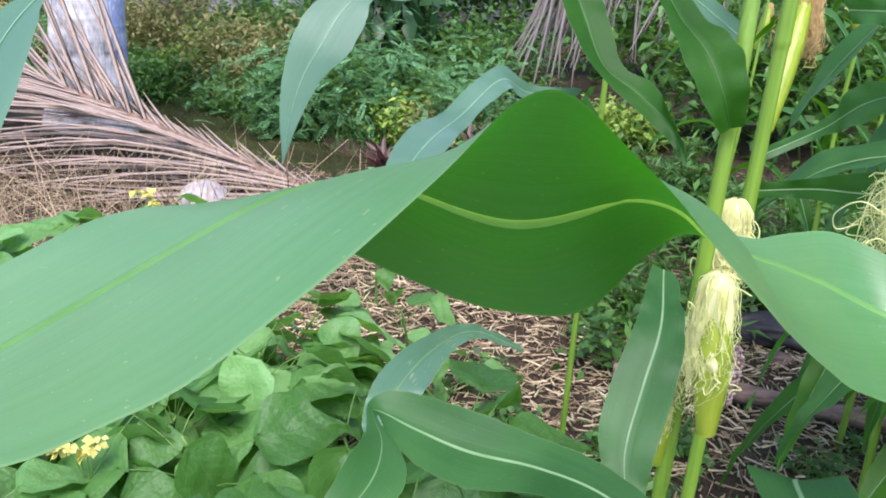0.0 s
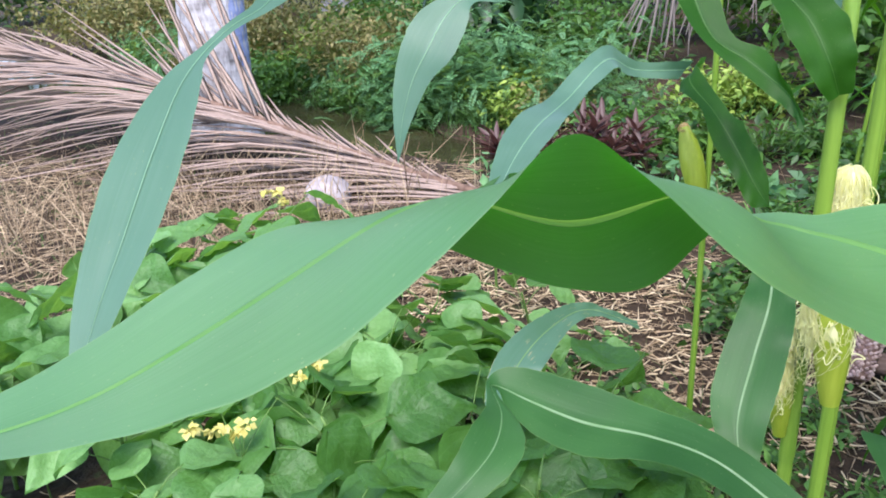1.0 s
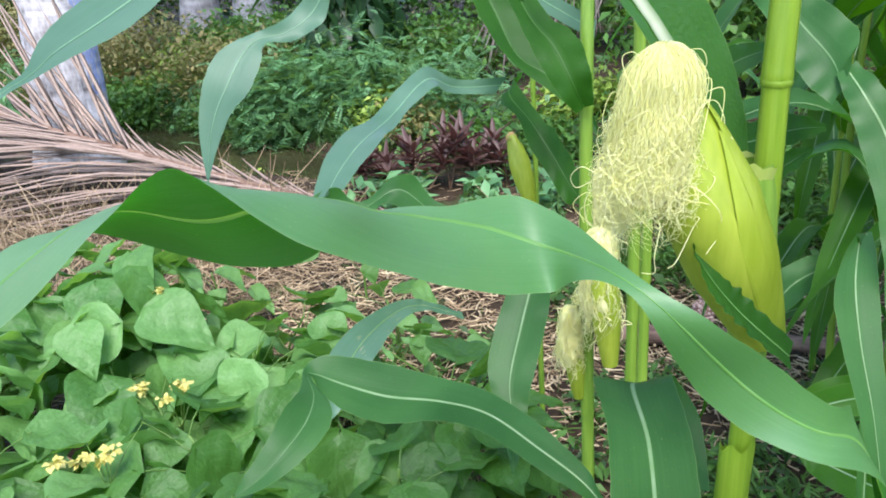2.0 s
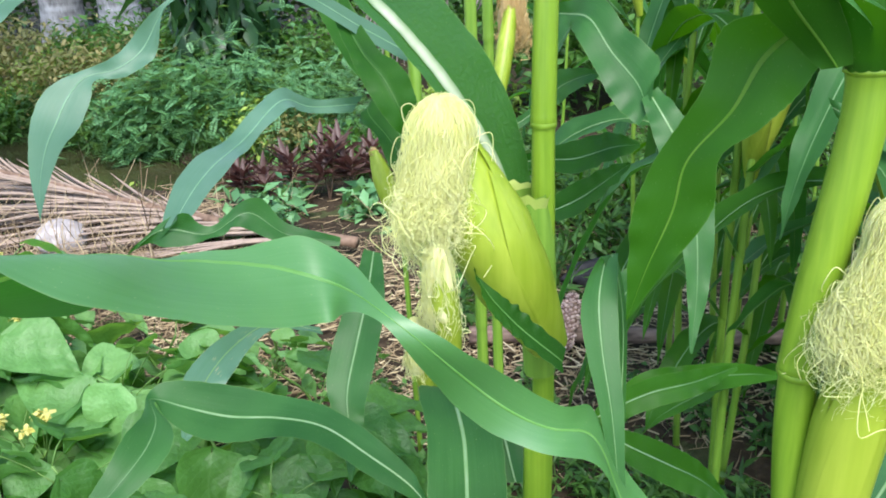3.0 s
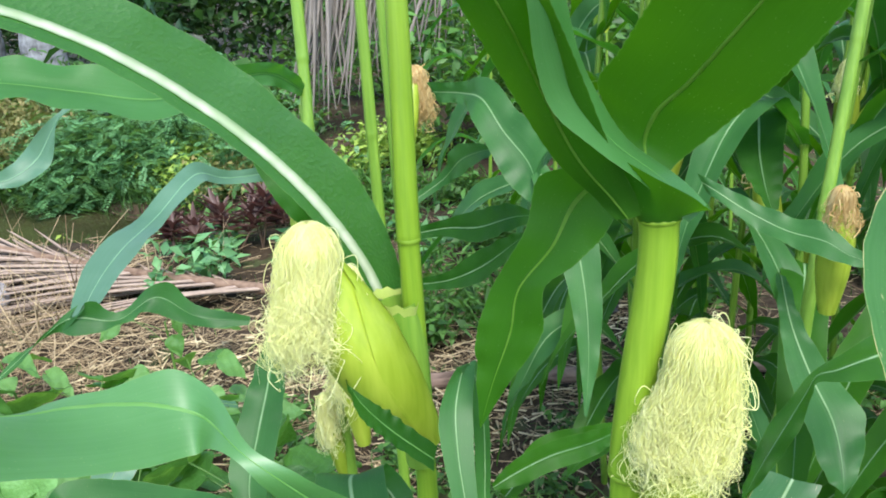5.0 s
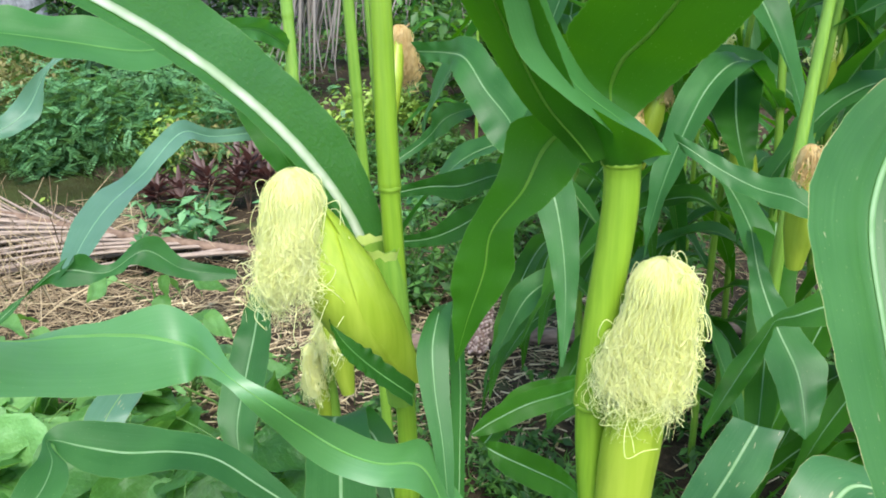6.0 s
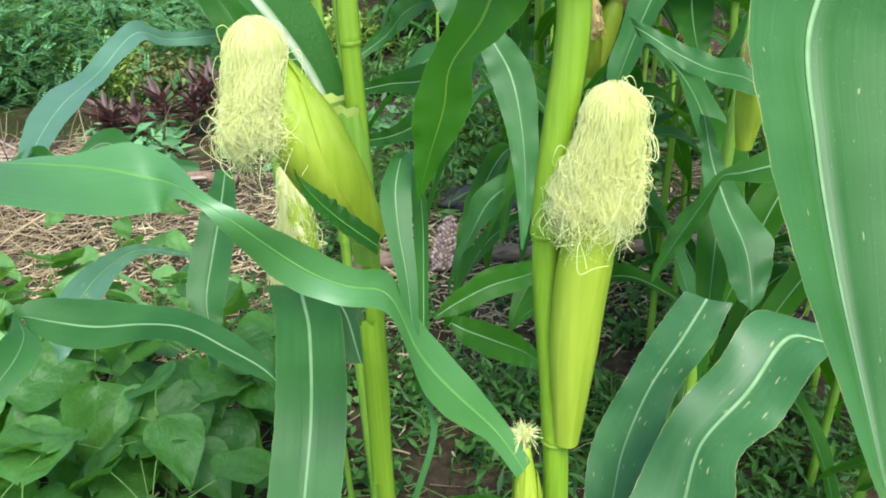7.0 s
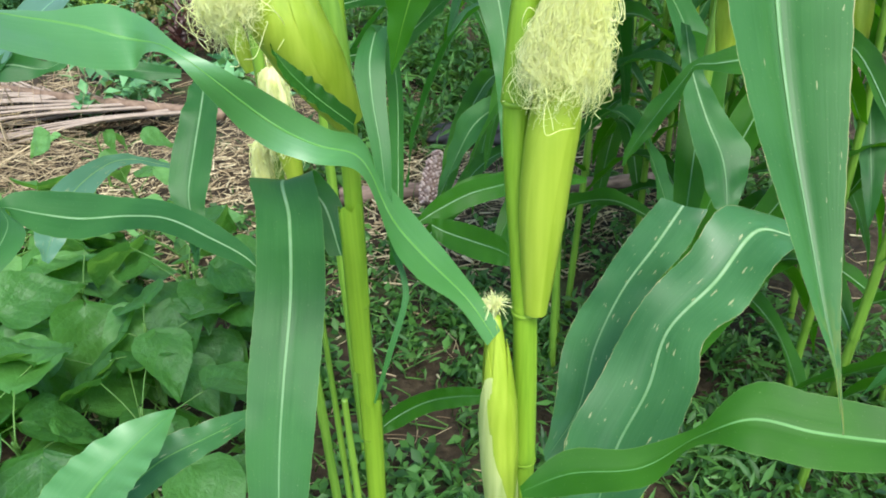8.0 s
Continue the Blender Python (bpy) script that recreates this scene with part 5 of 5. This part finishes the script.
def trunk(name, label, at, radius, height, lean, material, seed, roots=1.35, category="tree"):
    z = float(ground_height(at[0], at[1]))
    t = thing(name, label, category, at=(at[0], at[1], z - 0.05))
    rnd = random.Random(seed)
    pts = [(lean[0] * q, lean[1] * q, height * q) for q in np.linspace(0, 1, 60)]
    r = [radius * (1 + (roots - 1) * math.exp(-height * q / 0.35)) * (1 - 0.25 * q) * (1 + 0.02 * math.sin(height * q * 22) + rnd.uniform(-0.012, 0.012)) for q in np.linspace(0, 1, 60)]
    part("trunk", tube(pts, r, 24), material, t)
    return t


def palm_crown(tree, top, seed, material):
    rnd = random.Random(seed)
    pieces = []
    for k in range(12):
        az = 6.283 * k / 12 + rnd.uniform(-0.2, 0.2)
        d = np.array([math.cos(az), math.sin(az), 0])
        for i in range(26):
            s = i / 26
            p = np.array(top) + d * 2.6 * s + np.array([0, 0, 0.9 * s - 2.0 * s * s])
            for sign in (-1, 1):
                w = np.cross(d, (0, 0, 1)) * sign
                e = p + w * 0.6 + d * 0.25 + np.array([0, 0, -0.35])
                q = d * 0.025
                pieces.append(([p - q, p + q, e], [(0, 1, 2)]))
    part("crown", joined(pieces), material, tree)


coco = trunk("coconut_palm", "pale grey coconut palm trunk with blue paint mark", (-2.95, 5.0), 0.225, 7.0, (0.5, 0.2), TRUNK, 1, 1.4, "palm tree")
palm_crown(coco, (0.5, 0.2, 7.0), 1, BUSH)
for k, (x, y, r) in enumerate([(-3.75, 9.3, 0.22), (-2.95, 8.9, 0.21), (-5.6, 11.0, 0.2), (-7.4, 12.5, 0.22), (-0.6, 12.0, 0.2), (2.6, 10.5, 0.2), (5.0, 11.5, 0.22)]):
    p = trunk("tree", "grey tree trunk beyond the pond", (x, y), r, 6.5, (0.3 - 0.1 * k, 0.2), TRUNK_FAR, 20 + k)
    part("crown", leaf_cloud(1400, (0.3 - 0.1 * k, 0.2, 6.6), (2.0, 2.0, 1.3), 0.28, 40 + k), BUSH, p)

# undergrowth of the far bank
shrub("shrub", "weathered brownish green bank weeds", (-2.3, 6.55), (0.75, 0.45, 0.42), 4200, 0.055, DRY_BUSH, 50, clumps=50)
shrub("shrub", "weathered yellowish weeds across the pond", (-3.5, 7.2), (0.9, 0.5, 0.5), 4200, 0.06, DRY_BUSH, 51, clumps=50)
shrub("shrub", "tall weathered grass clump over the pond", (-5.8, 8.5), (1.8, 0.8, 0.6), 7000, 0.08, DRY_BUSH, 52, clumps=60)
shrub("shrub", "leafy green bush on the far bank", (-2.7, 7.7), (0.9, 0.6, 0.36), 3000, 0.10, BUSH, 53, clumps=36)
shrub("shrub", "small-leaved green bush at the bank", (-1.6, 6.9), (0.7, 0.5, 0.6), 3600, 0.07, BUSH, 64, clumps=36)
shrub("shrub", "feathery light green shrub leaning over water", (-1.0, 5.8), (0.5, 0.35, 0.4), 1500, 0.11, FERN, 54, fern=True)
shrub("shrub", "feathery green shrub at the water's edge", (-1.65, 6.05), (0.5, 0.3, 0.3), 1300, 0.10, FERN, 55, fern=True)
shrub("shrub", "large feathery bluish green shrub over the water", (-1.75, 5.75), (0.36, 0.25, 0.34), 1500, 0.15, FERN, 66, fern=True)
shrub("shrub", "large feathery light green shrub on the bank", (-1.30, 5.70), (0.38, 0.25, 0.32), 1500, 0.14, FERN, 67, fern=True)
shrub("shrub", "browned dry weeds behind feathery shrubs", (-2.15, 6.1), (0.35, 0.25, 0.36), 1800, 0.05, DRY_BUSH, 68, clumps=30)
shrub("water_plant", "yellowish green plant standing in the pond", (-1.58, 5.0), (0.10, 0.08, 0.24), 110, 0.08, LIME_BUSH, 81, aspect=0.35, category="plant")
shrub("shrub", "feathery young shrub beside the pond", (-0.4, 5.4), (0.45, 0.4, 0.36), 1300, 0.10, FERN, 56, fern=True)
shrub("shrub", "small-leaved bush behind feathery shrubs", (-0.5, 6.4), (0.7, 0.5, 0.5), 3600, 0.07, BUSH, 65, clumps=36)
shrub("shrub", "dark glossy broad-leaved bush", (-1.15, 6.35), (0.42, 0.35, 0.85), 760, 0.27, DARK_BUSH, 57, aspect=0.38, droop=0.9, clumps=26)
shrub("shrub", "mixed green bush behind the dead fronds", (0.9, 7.6), (1.3, 0.7, 1.0), 4200, 0.10, BUSH, 58, clumps=40)
shrub("shrub", "mixed green bush at the garden edge", (2.6, 6.6), (1.4, 0.8, 1.1), 4600, 0.10, BUSH, 59, clumps=40)
shrub("shrub", "mixed green bush shading the field edge", (4.4, 5.6), (1.5, 1.0, 1.2), 4600, 0.11, BUSH, 60, clumps=40)
shrub("shrub", "broad-leaved bush behind the corn", (1.6, 5.4), (0.9, 0.6, 0.9), 3000, 0.11, BUSH, 61, clumps=30)
shrub("shrub", "low green weeds on the near bank", (0.1, 4.6), (0.6, 0.4, 0.22), 1500, 0.07, BUSH, 62, clumps=30)
shrub("shrub", "low green weeds beside the log", (1.2, 3.5), (0.7, 0.5, 0.22), 1800, 0.06, BUSH, 63, clumps=30)
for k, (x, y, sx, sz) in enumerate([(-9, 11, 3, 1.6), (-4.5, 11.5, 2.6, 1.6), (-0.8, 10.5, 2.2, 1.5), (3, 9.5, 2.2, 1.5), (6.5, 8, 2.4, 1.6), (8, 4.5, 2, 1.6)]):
    shrub("shrub", "dense green thicket in the distance in shade-dark tones", (x, y), (sx, 1.0, sz), 5200, 0.16, FAR_BUSH, 70 + k, clumps=60)
shrub("water_plant", "upright green water plant in the pond edge", (-4.7, 6.6), (0.3, 0.25, 0.3), 260, 0.3, FERN, 80, aspect=0.16, category="plant", droop=-0.9)

# edge of the far bank: weeds hanging to the water
rnd = random.Random(77)
BANK = POND_B - POND_A
for k in range(44):
    s = 0.42 + 0.64 * (k + rnd.uniform(-0.3, 0.3)) / 44
    off = 0.44 + rnd.uniform(0, 0.5)
    x, y = POND_A[0] + BANK[0] * s + 0.438 * off, POND_A[1] + BANK[1] * s + 0.899 * off
    pick = rnd.random()
    big = rnd.uniform(0.7, 1.3)
    if pick < 0.34:
        shrub("weed", "feathery bluish green weed at the water's edge", (x, y), (0.24 * big, 0.2, 0.22 * big), 420, 0.085, FERN, 800 + k, fern=True, category="weed")
    elif pick < 0.55:
        shrub("weed", "browned dry weed on the pond bank", (x, y), (0.28 * big, 0.2, 0.2 * big), 900, 0.045, DRY_BUSH, 800 + k, category="weed", clumps=24)
    elif pick < 0.75:
        shrub("weed", "yellowish green leafy weed on the pond bank", (x, y), (0.22 * big, 0.2, 0.22 * big), 620, 0.055, LIME_BUSH, 800 + k, category="weed", clumps=20)
    else:
        shrub("weed", "small-leaved dark green weed on the pond bank", (x, y), (0.24 * big, 0.2, 0.24 * big), 900, 0.045, BUSH, 800 + k, category="weed", clumps=22)
for k, (x, y, sx, sz, mat, words) in enumerate([(-2.75, 6.9, 0.45, 0.35, LIME_BUSH, "yellowish"), (-2.2, 7.1, 0.4, 0.45, BUSH, "leafy green"), (-1.15, 6.6, 0.35, 0.3, LIME_BUSH, "yellowish"), (-3.4, 6.5, 0.5, 0.35, BUSH, "leafy green"), (0.55, 5.4, 0.4, 0.2, LIME_BUSH, "yellowish"), (-1.5, 7.7, 0.6, 0.4, DRY_BUSH, "browned")]):
    shrub("shrub", words + " shrub with small leaves on the bank", (x, y), (sx, 0.35, sz), 2000, 0.06, mat, 850 + k, clumps=30)


edge = []
for k in range(60):
    s, off = 0.42 + 0.62 * k / 60, rnd.uniform(0.34, 0.62)
    x, y = POND_A[0] + BANK[0] * s + 0.438 * off, POND_A[1] + BANK[1] * s + 0.899 * off
    edge.append(blades(70, (x - 0.12, x + 0.12, y - 0.12, y + 0.12), 0.22, 0.004, 1000 + k, lean=0.55))
stuff("bank_grass", joined(edge), BUSH, "green grass hanging over the pond's far edge", "grass")

# purple-leaved plants
def lance_mesh(seed):
    """A lance-shaped leaf, one unit long, along +y, arched and keeled."""
    rnd = random.Random(seed)
    v = []
    for i in range(8):
        q = i / 7
        half = 0.105 * math.sin(math.pi * min(1.0, q * 0.92 + 0.08)) ** 0.8 + 0.004
        for x in (-1, 0, 1):
            v.append((x * half, q, 0.05 * abs(x) - 0.28 * q * q + 0.01 * math.sin(9 * q + x + rnd.uniform(0, 1))))
    return v, grid_faces(8, 3)


LANCES = []
for k in range(3):
    ob = part("leaf", lance_mesh(k), CROTON)
    LANCES.append(ob.data)
    bpy.data.objects.remove(ob)


def purple_plant(at, height, seed):
    """Upright stems, each ending in a rosette of narrow purple leaves."""
    rnd = random.Random(seed)
    z = float(ground_height(at[0], at[1]))
    t = thing("purple_plant", "narrow-leaved dark purple ornamental plant on bare soil", "plant", "purple plants", at=(at[0], at[1], z))
    for _ in range(3):
        top = np.array([rnd.gauss(0, 0.05), rnd.gauss(0, 0.05), height * rnd.uniform(0.55, 1.0)])
        part("stem", tube(smooth_rows([(0, 0, -0.02), top * 0.5 + (0.01, 0, 0), top], 8), 0.004, 6), FROND_RIB, t)
        for k in range(17):
            s, az = 1 - 0.42 * k / 17, k * 2.4 + rnd.uniform(-0.3, 0.3)
            tilt = 1.25 - 0.9 * (k / 17) ** 0.8 + rnd.gauss(0, 0.1)
            L = rnd.uniform(0.09, 0.155)
            leaf = new("leaf", rnd.choice(LANCES))
            leaf.parent = t
            leaf.matrix_basis = Matrix.LocRotScale(tuple(top * s), Euler((tilt, rnd.gauss(0, 0.15), az)), (L, L, L))
    return t


for k, (x, y, h) in enumerate([(-0.67, 3.80, 0.24), (-0.58, 3.88, 0.18), (-0.38, 3.93, 0.29), (-0.25, 4.0, 0.36), (-0.14, 4.02, 0.30), (-0.02, 4.15, 0.26)]):
    purple_plant((x, y), h, 90 + k)
for k in range(16):
    rnd = random.Random(300 + k)
    shrub("weed", "small broad-leaved green weed", (rnd.uniform(-0.75, 0.9), rnd.uniform(3.45, 4.1)), (0.1, 0.1, 0.13), 46, 0.085, FERN, 300 + k, aspect=0.5, category="weed", clumps=7)
for k in range(90):
    rnd = random.Random(400 + k)
    shrub("weed", "low sprouting weed on damp soil", (rnd.uniform(-0.3, 1.9), rnd.uniform(0.95, 2.3)), (0.08, 0.08, 0.07), 60, 0.036, BUSH, 400 + k, aspect=0.5, category="weed", clumps=7)

rnd = random.Random(31)
for k in range(70):
    x, y = rnd.uniform(0.35, 3.3), rnd.uniform(2.5, 4.9)
    if rnd.random() < 0.5:
        shrub("weed", "leafy dark green weed between corn rows", (x, y), (0.16, 0.16, 0.13), 150, 0.055, BUSH, 900 + k, aspect=0.5, category="weed", clumps=12)
    else:
        shrub("weed", "narrow-leaved green weed between corn rows", (x, y), (0.16, 0.16, 0.17), 150, 0.09, BUSH, 900 + k, aspect=0.16, category="weed", clumps=10, droop=-0.5)
for k in range(40):
    rnd = random.Random(700 + k)
    shrub("weed", "narrow-leaved low weed under the corn", (rnd.uniform(0.45, 1.7), rnd.uniform(0.75, 1.9)), (0.1, 0.1, 0.09), 70, 0.055, BUSH, 700 + k, aspect=0.22, category="weed", clumps=9, droop=-0.3)


for k in range(34):
    rnd = random.Random(1100 + k)
    shrub("weed", "leafy mid green weed below the corn", (rnd.uniform(0.75, 1.75), rnd.uniform(0.45, 1.35)), (0.12, 0.12, 0.10), 110, 0.034, BUSH, 1100 + k, aspect=0.36, category="weed", clumps=9)


# ---- bean plants ----
def bean_leaf_mesh(seed):
    """A heart-shaped leaflet, one unit long, along +y, cupped."""
    rnd = random.Random(seed)
    n, m = 13, 9
    v, uv = [], []
    for i in range(n):
        q = i / (n - 1)
        half = 0.45 * (math.sin(math.pi * q**0.56) ** 0.95) * (1 - 0.22 * q) + 0.002
        for j in range(m):
            x = (j / (m - 1)) * 2 - 1
            back = -0.10 * abs(x) * (1 - q) ** 2
            z = 0.10 * abs(x) ** 1.3 * half * 2 - 0.22 * q * q + 0.035 * math.sin(8 * q + 3 * x + seed) + 0.02 * math.sin(17 * q - 5 * x + 2 * seed)
            v.append((x * half, q + back, z))
            uv.append((abs(x) * 0.5, q))
    return v, grid_faces(n, m), uv


BEAN_MESHES, DEEP_BEAN_MESHES = [], []
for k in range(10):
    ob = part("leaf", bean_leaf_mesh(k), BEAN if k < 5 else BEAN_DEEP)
    (BEAN_MESHES if k < 5 else DEEP_BEAN_MESHES).append(ob.data)
    bpy.data.objects.remove(ob)


def bean_plant(at, height, leaves, size, seed, flower=False):
    rnd = random.Random(seed)
    z = float(ground_height(at[0], at[1]))
    t = thing("bean_plant", "broad-leaved deep green bean plant on soil" if at[0] > -0.5 and at[1] < 1.5 else "broad-leaved light green bean plant on soil", "bean plant", "bean plants", at=(at[0], at[1], z))
    top = np.array([rnd.gauss(0, 0.05), rnd.gauss(0, 0.05), height])
    part("stem", tube(smooth_rows([(0, 0, -0.02), (rnd.gauss(0, 0.03), rnd.gauss(0, 0.03), height * 0.5), top], 14), np.linspace(0.006, 0.003, 14), 7), BEAN_STEM, t)
    for k in range(leaves):
        s = 0.35 + 0.65 * (k + rnd.random()) / leaves
        az = k * 2.4 + rnd.uniform(-0.4, 0.4)
        p = np.array([top[0] * s, top[1] * s, height * s])
        reach = rnd.uniform(0.05, 0.17) * (1.25 - 0.5 * s)
        q = p + np.array([math.cos(az) * reach, math.sin(az) * reach, reach * 0.6])
        part("leaf_stalk", tube(smooth_rows([p, (p + q) / 2 + (0, 0, 0.01), q], 5), 0.0013, 5), BEAN_STEM, t)
        leaf = new("leaf", rnd.choice(DEEP_BEAN_MESHES if at[0] > -0.5 and at[1] < 1.5 else BEAN_MESHES))
        leaf.parent = t
        L = size * rnd.uniform(0.7, 1.25)
        leaf.matrix_basis = Matrix.LocRotScale(tuple(q), Euler((rnd.gauss(-0.45, 0.35), rnd.gauss(0, 0.35), az - 1.57 + rnd.gauss(0, 0.4))), (L, L, L))
    if flower:
        for k in range(3):
            p = top + (rnd.gauss(0, 0.02), rnd.gauss(0, 0.02), 0.05 + rnd.uniform(-0.01, 0.04))
            part("flower_stalk", tube(smooth_rows([top * 0.9, (top + p) / 2, p], 4), 0.001, 4), BEAN_STEM, t)
            part("flower", leaf_cloud(14, tuple(p), (0.010, 0.010, 0.008), 0.019, seed + k, aspect=0.8, clumps=4), YELLOW, t, "yellow flower")
    return t


rnd = random.Random(5)
for k in range(60):
    x, y = rnd.uniform(-1.45, 0.10), rnd.uniform(0.85, 2.05)
    if x > -0.45 and y > 1.85:
        continue
    bean_plant((x, y), rnd.uniform(0.30, 0.52) * (0.84 if x > -0.6 and y > 1.3 or y < 1.2 else 1.0), 12, rnd.uniform(0.125, 0.165), 500 + k, x < -0.6 and k % 4 == 0)
for k, (x, y) in enumerate([(-0.42, 2.62), (-0.9, 2.5), (-0.25, 2.3), (-0.10, 1.95), (-0.2, 2.0)]):
    bean_plant((x, y), 0.22, 6, 0.10, 560 + k)

# ---- log, husk, charred wood ----
log = part("log", tube(smooth_rows([(0.38, 2.36, 0.04), (0.8, 2.31, 0.045), (1.2, 2.24, 0.04), (1.75, 2.2, 0.045)], 40), np.linspace(0.031, 0.022, 40) * (1 + 0.10 * np.sin(np.arange(40) * 1.3) + 0.07 * np.sin(np.arange(40) * 3.1)), 14), LOG)
tagged(log, "greyish brown fallen branch lying on mulch", "log")


def lump(name, at, size, material, label, category, seed, rough=0.08):
    bm = bmesh.new()
    bmesh.ops.create_icosphere(bm, subdivisions=4, radius=1)
    for v in bm.verts:
        k = 1 + rough * noise.noise(v.co * 2.2 + Vector((seed, 0, 0))) + rough * 0.4 * noise.noise(v.co * 6)
        v.co = Vector((v.co.x * size[0], v.co.y * size[1], v.co.z * size[2])) * k
    ob = part(name, bm, material)
    ob.location = at
    return tagged(ob, label, category)


lump("coconut_husk", (-1.40, 3.40, 0.085), (0.115, 0.1, 0.085), STONE, "bleached whitish coconut husk among dry leaflets", "coconut husk", 2)
lump("charred_log", (1.0, 2.75, 0.05), (0.24, 0.07, 0.06), CHAR, "black charred piece of wood on mulch", "wood", 5, 0.3)


def corn_cob(low, high, radius, seed):
    """An old cob: a tapered core studded with rows of shrunken kernels."""
    rnd = random.Random(seed)
    low, high = Vector(low), Vector(high)
    axis = (high - low).normalized()
    side = axis.orthogonal().normalized()
    rows = 26
    core = part("corn_cob", tube([low.lerp(high, k / 12) for k in range(13)], [radius * 0.86 * min(1.0, 0.5 + k * 0.25, 0.35 + (12 - k) * 0.22) for k in range(13)], 12), COB_CORE)
    bm = bmesh.new()
    for k in range(rows):
        f = (k + 0.5) / rows
        reach = radius * 0.88 * min(1.0, 0.55 + f * 3, 0.35 + (1 - f) * 2.6)
        for j in range(11):
            if rnd.random() < 0.2:
                continue
            turn = Matrix.Rotation(math.tau * (j + 0.5 * (k % 2)) / 11 + rnd.gauss(0, 0.06), 3, axis)
            out = turn @ side
            at = low.lerp(high, f) + out * (reach + rnd.uniform(-0.002, 0.003))
            m = Matrix.Translation(at) @ Vector((0, 0, 1)).rotation_difference(out).to_matrix().to_4x4() @ Matrix.Diagonal((0.0062, 0.0062, 0.0075, 1)) @ Matrix.Scale(rnd.uniform(0.75, 1.15), 4)
            bmesh.ops.create_icosphere(bm, subdivisions=1, radius=1, matrix=m)
    part("grain_cover", bm, COB, core, "pinkish and whitish old grains")
    tagged(core, "old pinkish corn cob leaning over the fallen branch", "corn cob")


corn_cob((0.665, 2.24, 0.034), (0.735, 2.40, 0.148), 0.036, 3)
lump("wood_chunk", (0.93, 2.60, 0.025), (0.045, 0.03, 0.025), LOG, "pale cut chunk of wood", "wood", 7, 0.2)


# ---- rows of corn behind ----
def field_corn(label, seed, height=1.75, bare=0.2):
    """A whole corn plant with arching leaves and an ear."""
    rnd = random.Random(seed)
    t = thing("corn_plant", label, "corn plant", "corn plants")
    pts = [(0, 0, -0.02), (rnd.gauss(0, 0.02), rnd.gauss(0, 0.02), height * 0.5), (rnd.gauss(0, 0.04), rnd.gauss(0, 0.04), height)]
    nodes = [0.12 + 0.155 * k for k in range(int(height / 0.155))]
    part("stalk", stalk_rings(pts, (0.0095, 0.005), nodes), STALK_FIELD, t)
    line = smooth_rows(pts, 60)
    az = rnd.uniform(0, 3.1)
    for k, z in enumerate(nodes[1:]):
        if z < bare:
            continue
        a = az + (k % 2) * 3.14 + rnd.gauss(0, 0.35)
        c = np.array([np.interp(z, line[:, 2], line[:, q]) for q in range(3)])
        d = np.array([math.cos(a), math.sin(a), 0])
        L, rise = rnd.uniform(0.38, 0.62), rnd.uniform(0.10, 0.22)
        drop = rnd.uniform(0.15, 0.42)
        rows = []
        for q, w in zip((0, 0.12, 0.3, 0.5, 0.7, 0.88, 1.0), (0.022, 0.045, 0.062, 0.064, 0.05, 0.026, 0.001)):
            p = c + d * L * q * (1 - 0.25 * q * q) + np.array([0, 0, rise * math.sin(min(1, q * 1.7) * 2.2) - drop * q**2.4])
            rows.append((*p, w, math.degrees(a) + 90 + rnd.gauss(0, 14), rnd.gauss(0, 12)))
        corn_leaf(t, rows, rnd.choice((LEAF, LEAF, LEAF_BLUE)), 0.06, fold=0.3, ruffle=0.004, along=34, across=7, seed=seed * 20 + k)
    a = az + 1.2
    z = rnd.uniform(0.78, 0.98)
    b = np.array([0.012 * math.cos(a), 0.012 * math.sin(a), z])
    ear(t, b, b + (0.05 * math.cos(a), 0.05 * math.sin(a), 0.19), 0.02, 0.01, 0.019, 0.07, 120, seed, SILK_OLD if seed % 2 else None, thick=0.0008)
    return t


KINDS = [field_corn("tall green corn plant in the row behind", 601 + k, 1.55 + 0.12 * k, 0.5 if k > 1 else 0.2) for k in range(4)]
SPOTS = [(1.5, 1.05), (1.16, 0.86), (0.82, 1.36), (0.90, 1.8), (0.95, 1.62), (1.2, 1.42), (1.02, 1.35), (1.32, 1.85), (1.28, 1.1), (1.42, 1.6), (1.05, 1.95), (1.75, 1.35), (1.62, 2.05), (2.1, 1.75), (1.5, 2.6), (2.1, 2.4), (2.6, 2.1), (1.1, 3.0), (2.7, 3.0), (1.95, 3.2), (0.95, 3.9), (1.6, 4.0), (2.4, 4.1), (1.3, 0.62), (0.88, 1.5), (1.25, 2.3), (0.98, 1.15), (1.0, 2.2), (1.4, 2.3), (1.15, 1.65), (1.7, 1.75), (1.45, 1.35)]
rnd = random.Random(9)
for k, (x, y) in enumerate(SPOTS):
    m = pose(x, y, float(ground_height(x, y)), rnd.gauss(0, 3), rnd.gauss(0, 3), rnd.uniform(0, 360))
    if k < len(KINDS):
        KINDS[k].matrix_basis = m
    else:
        copy_thing(KINDS[k % 2 + (2 if x < 0.94 else 0)], m)
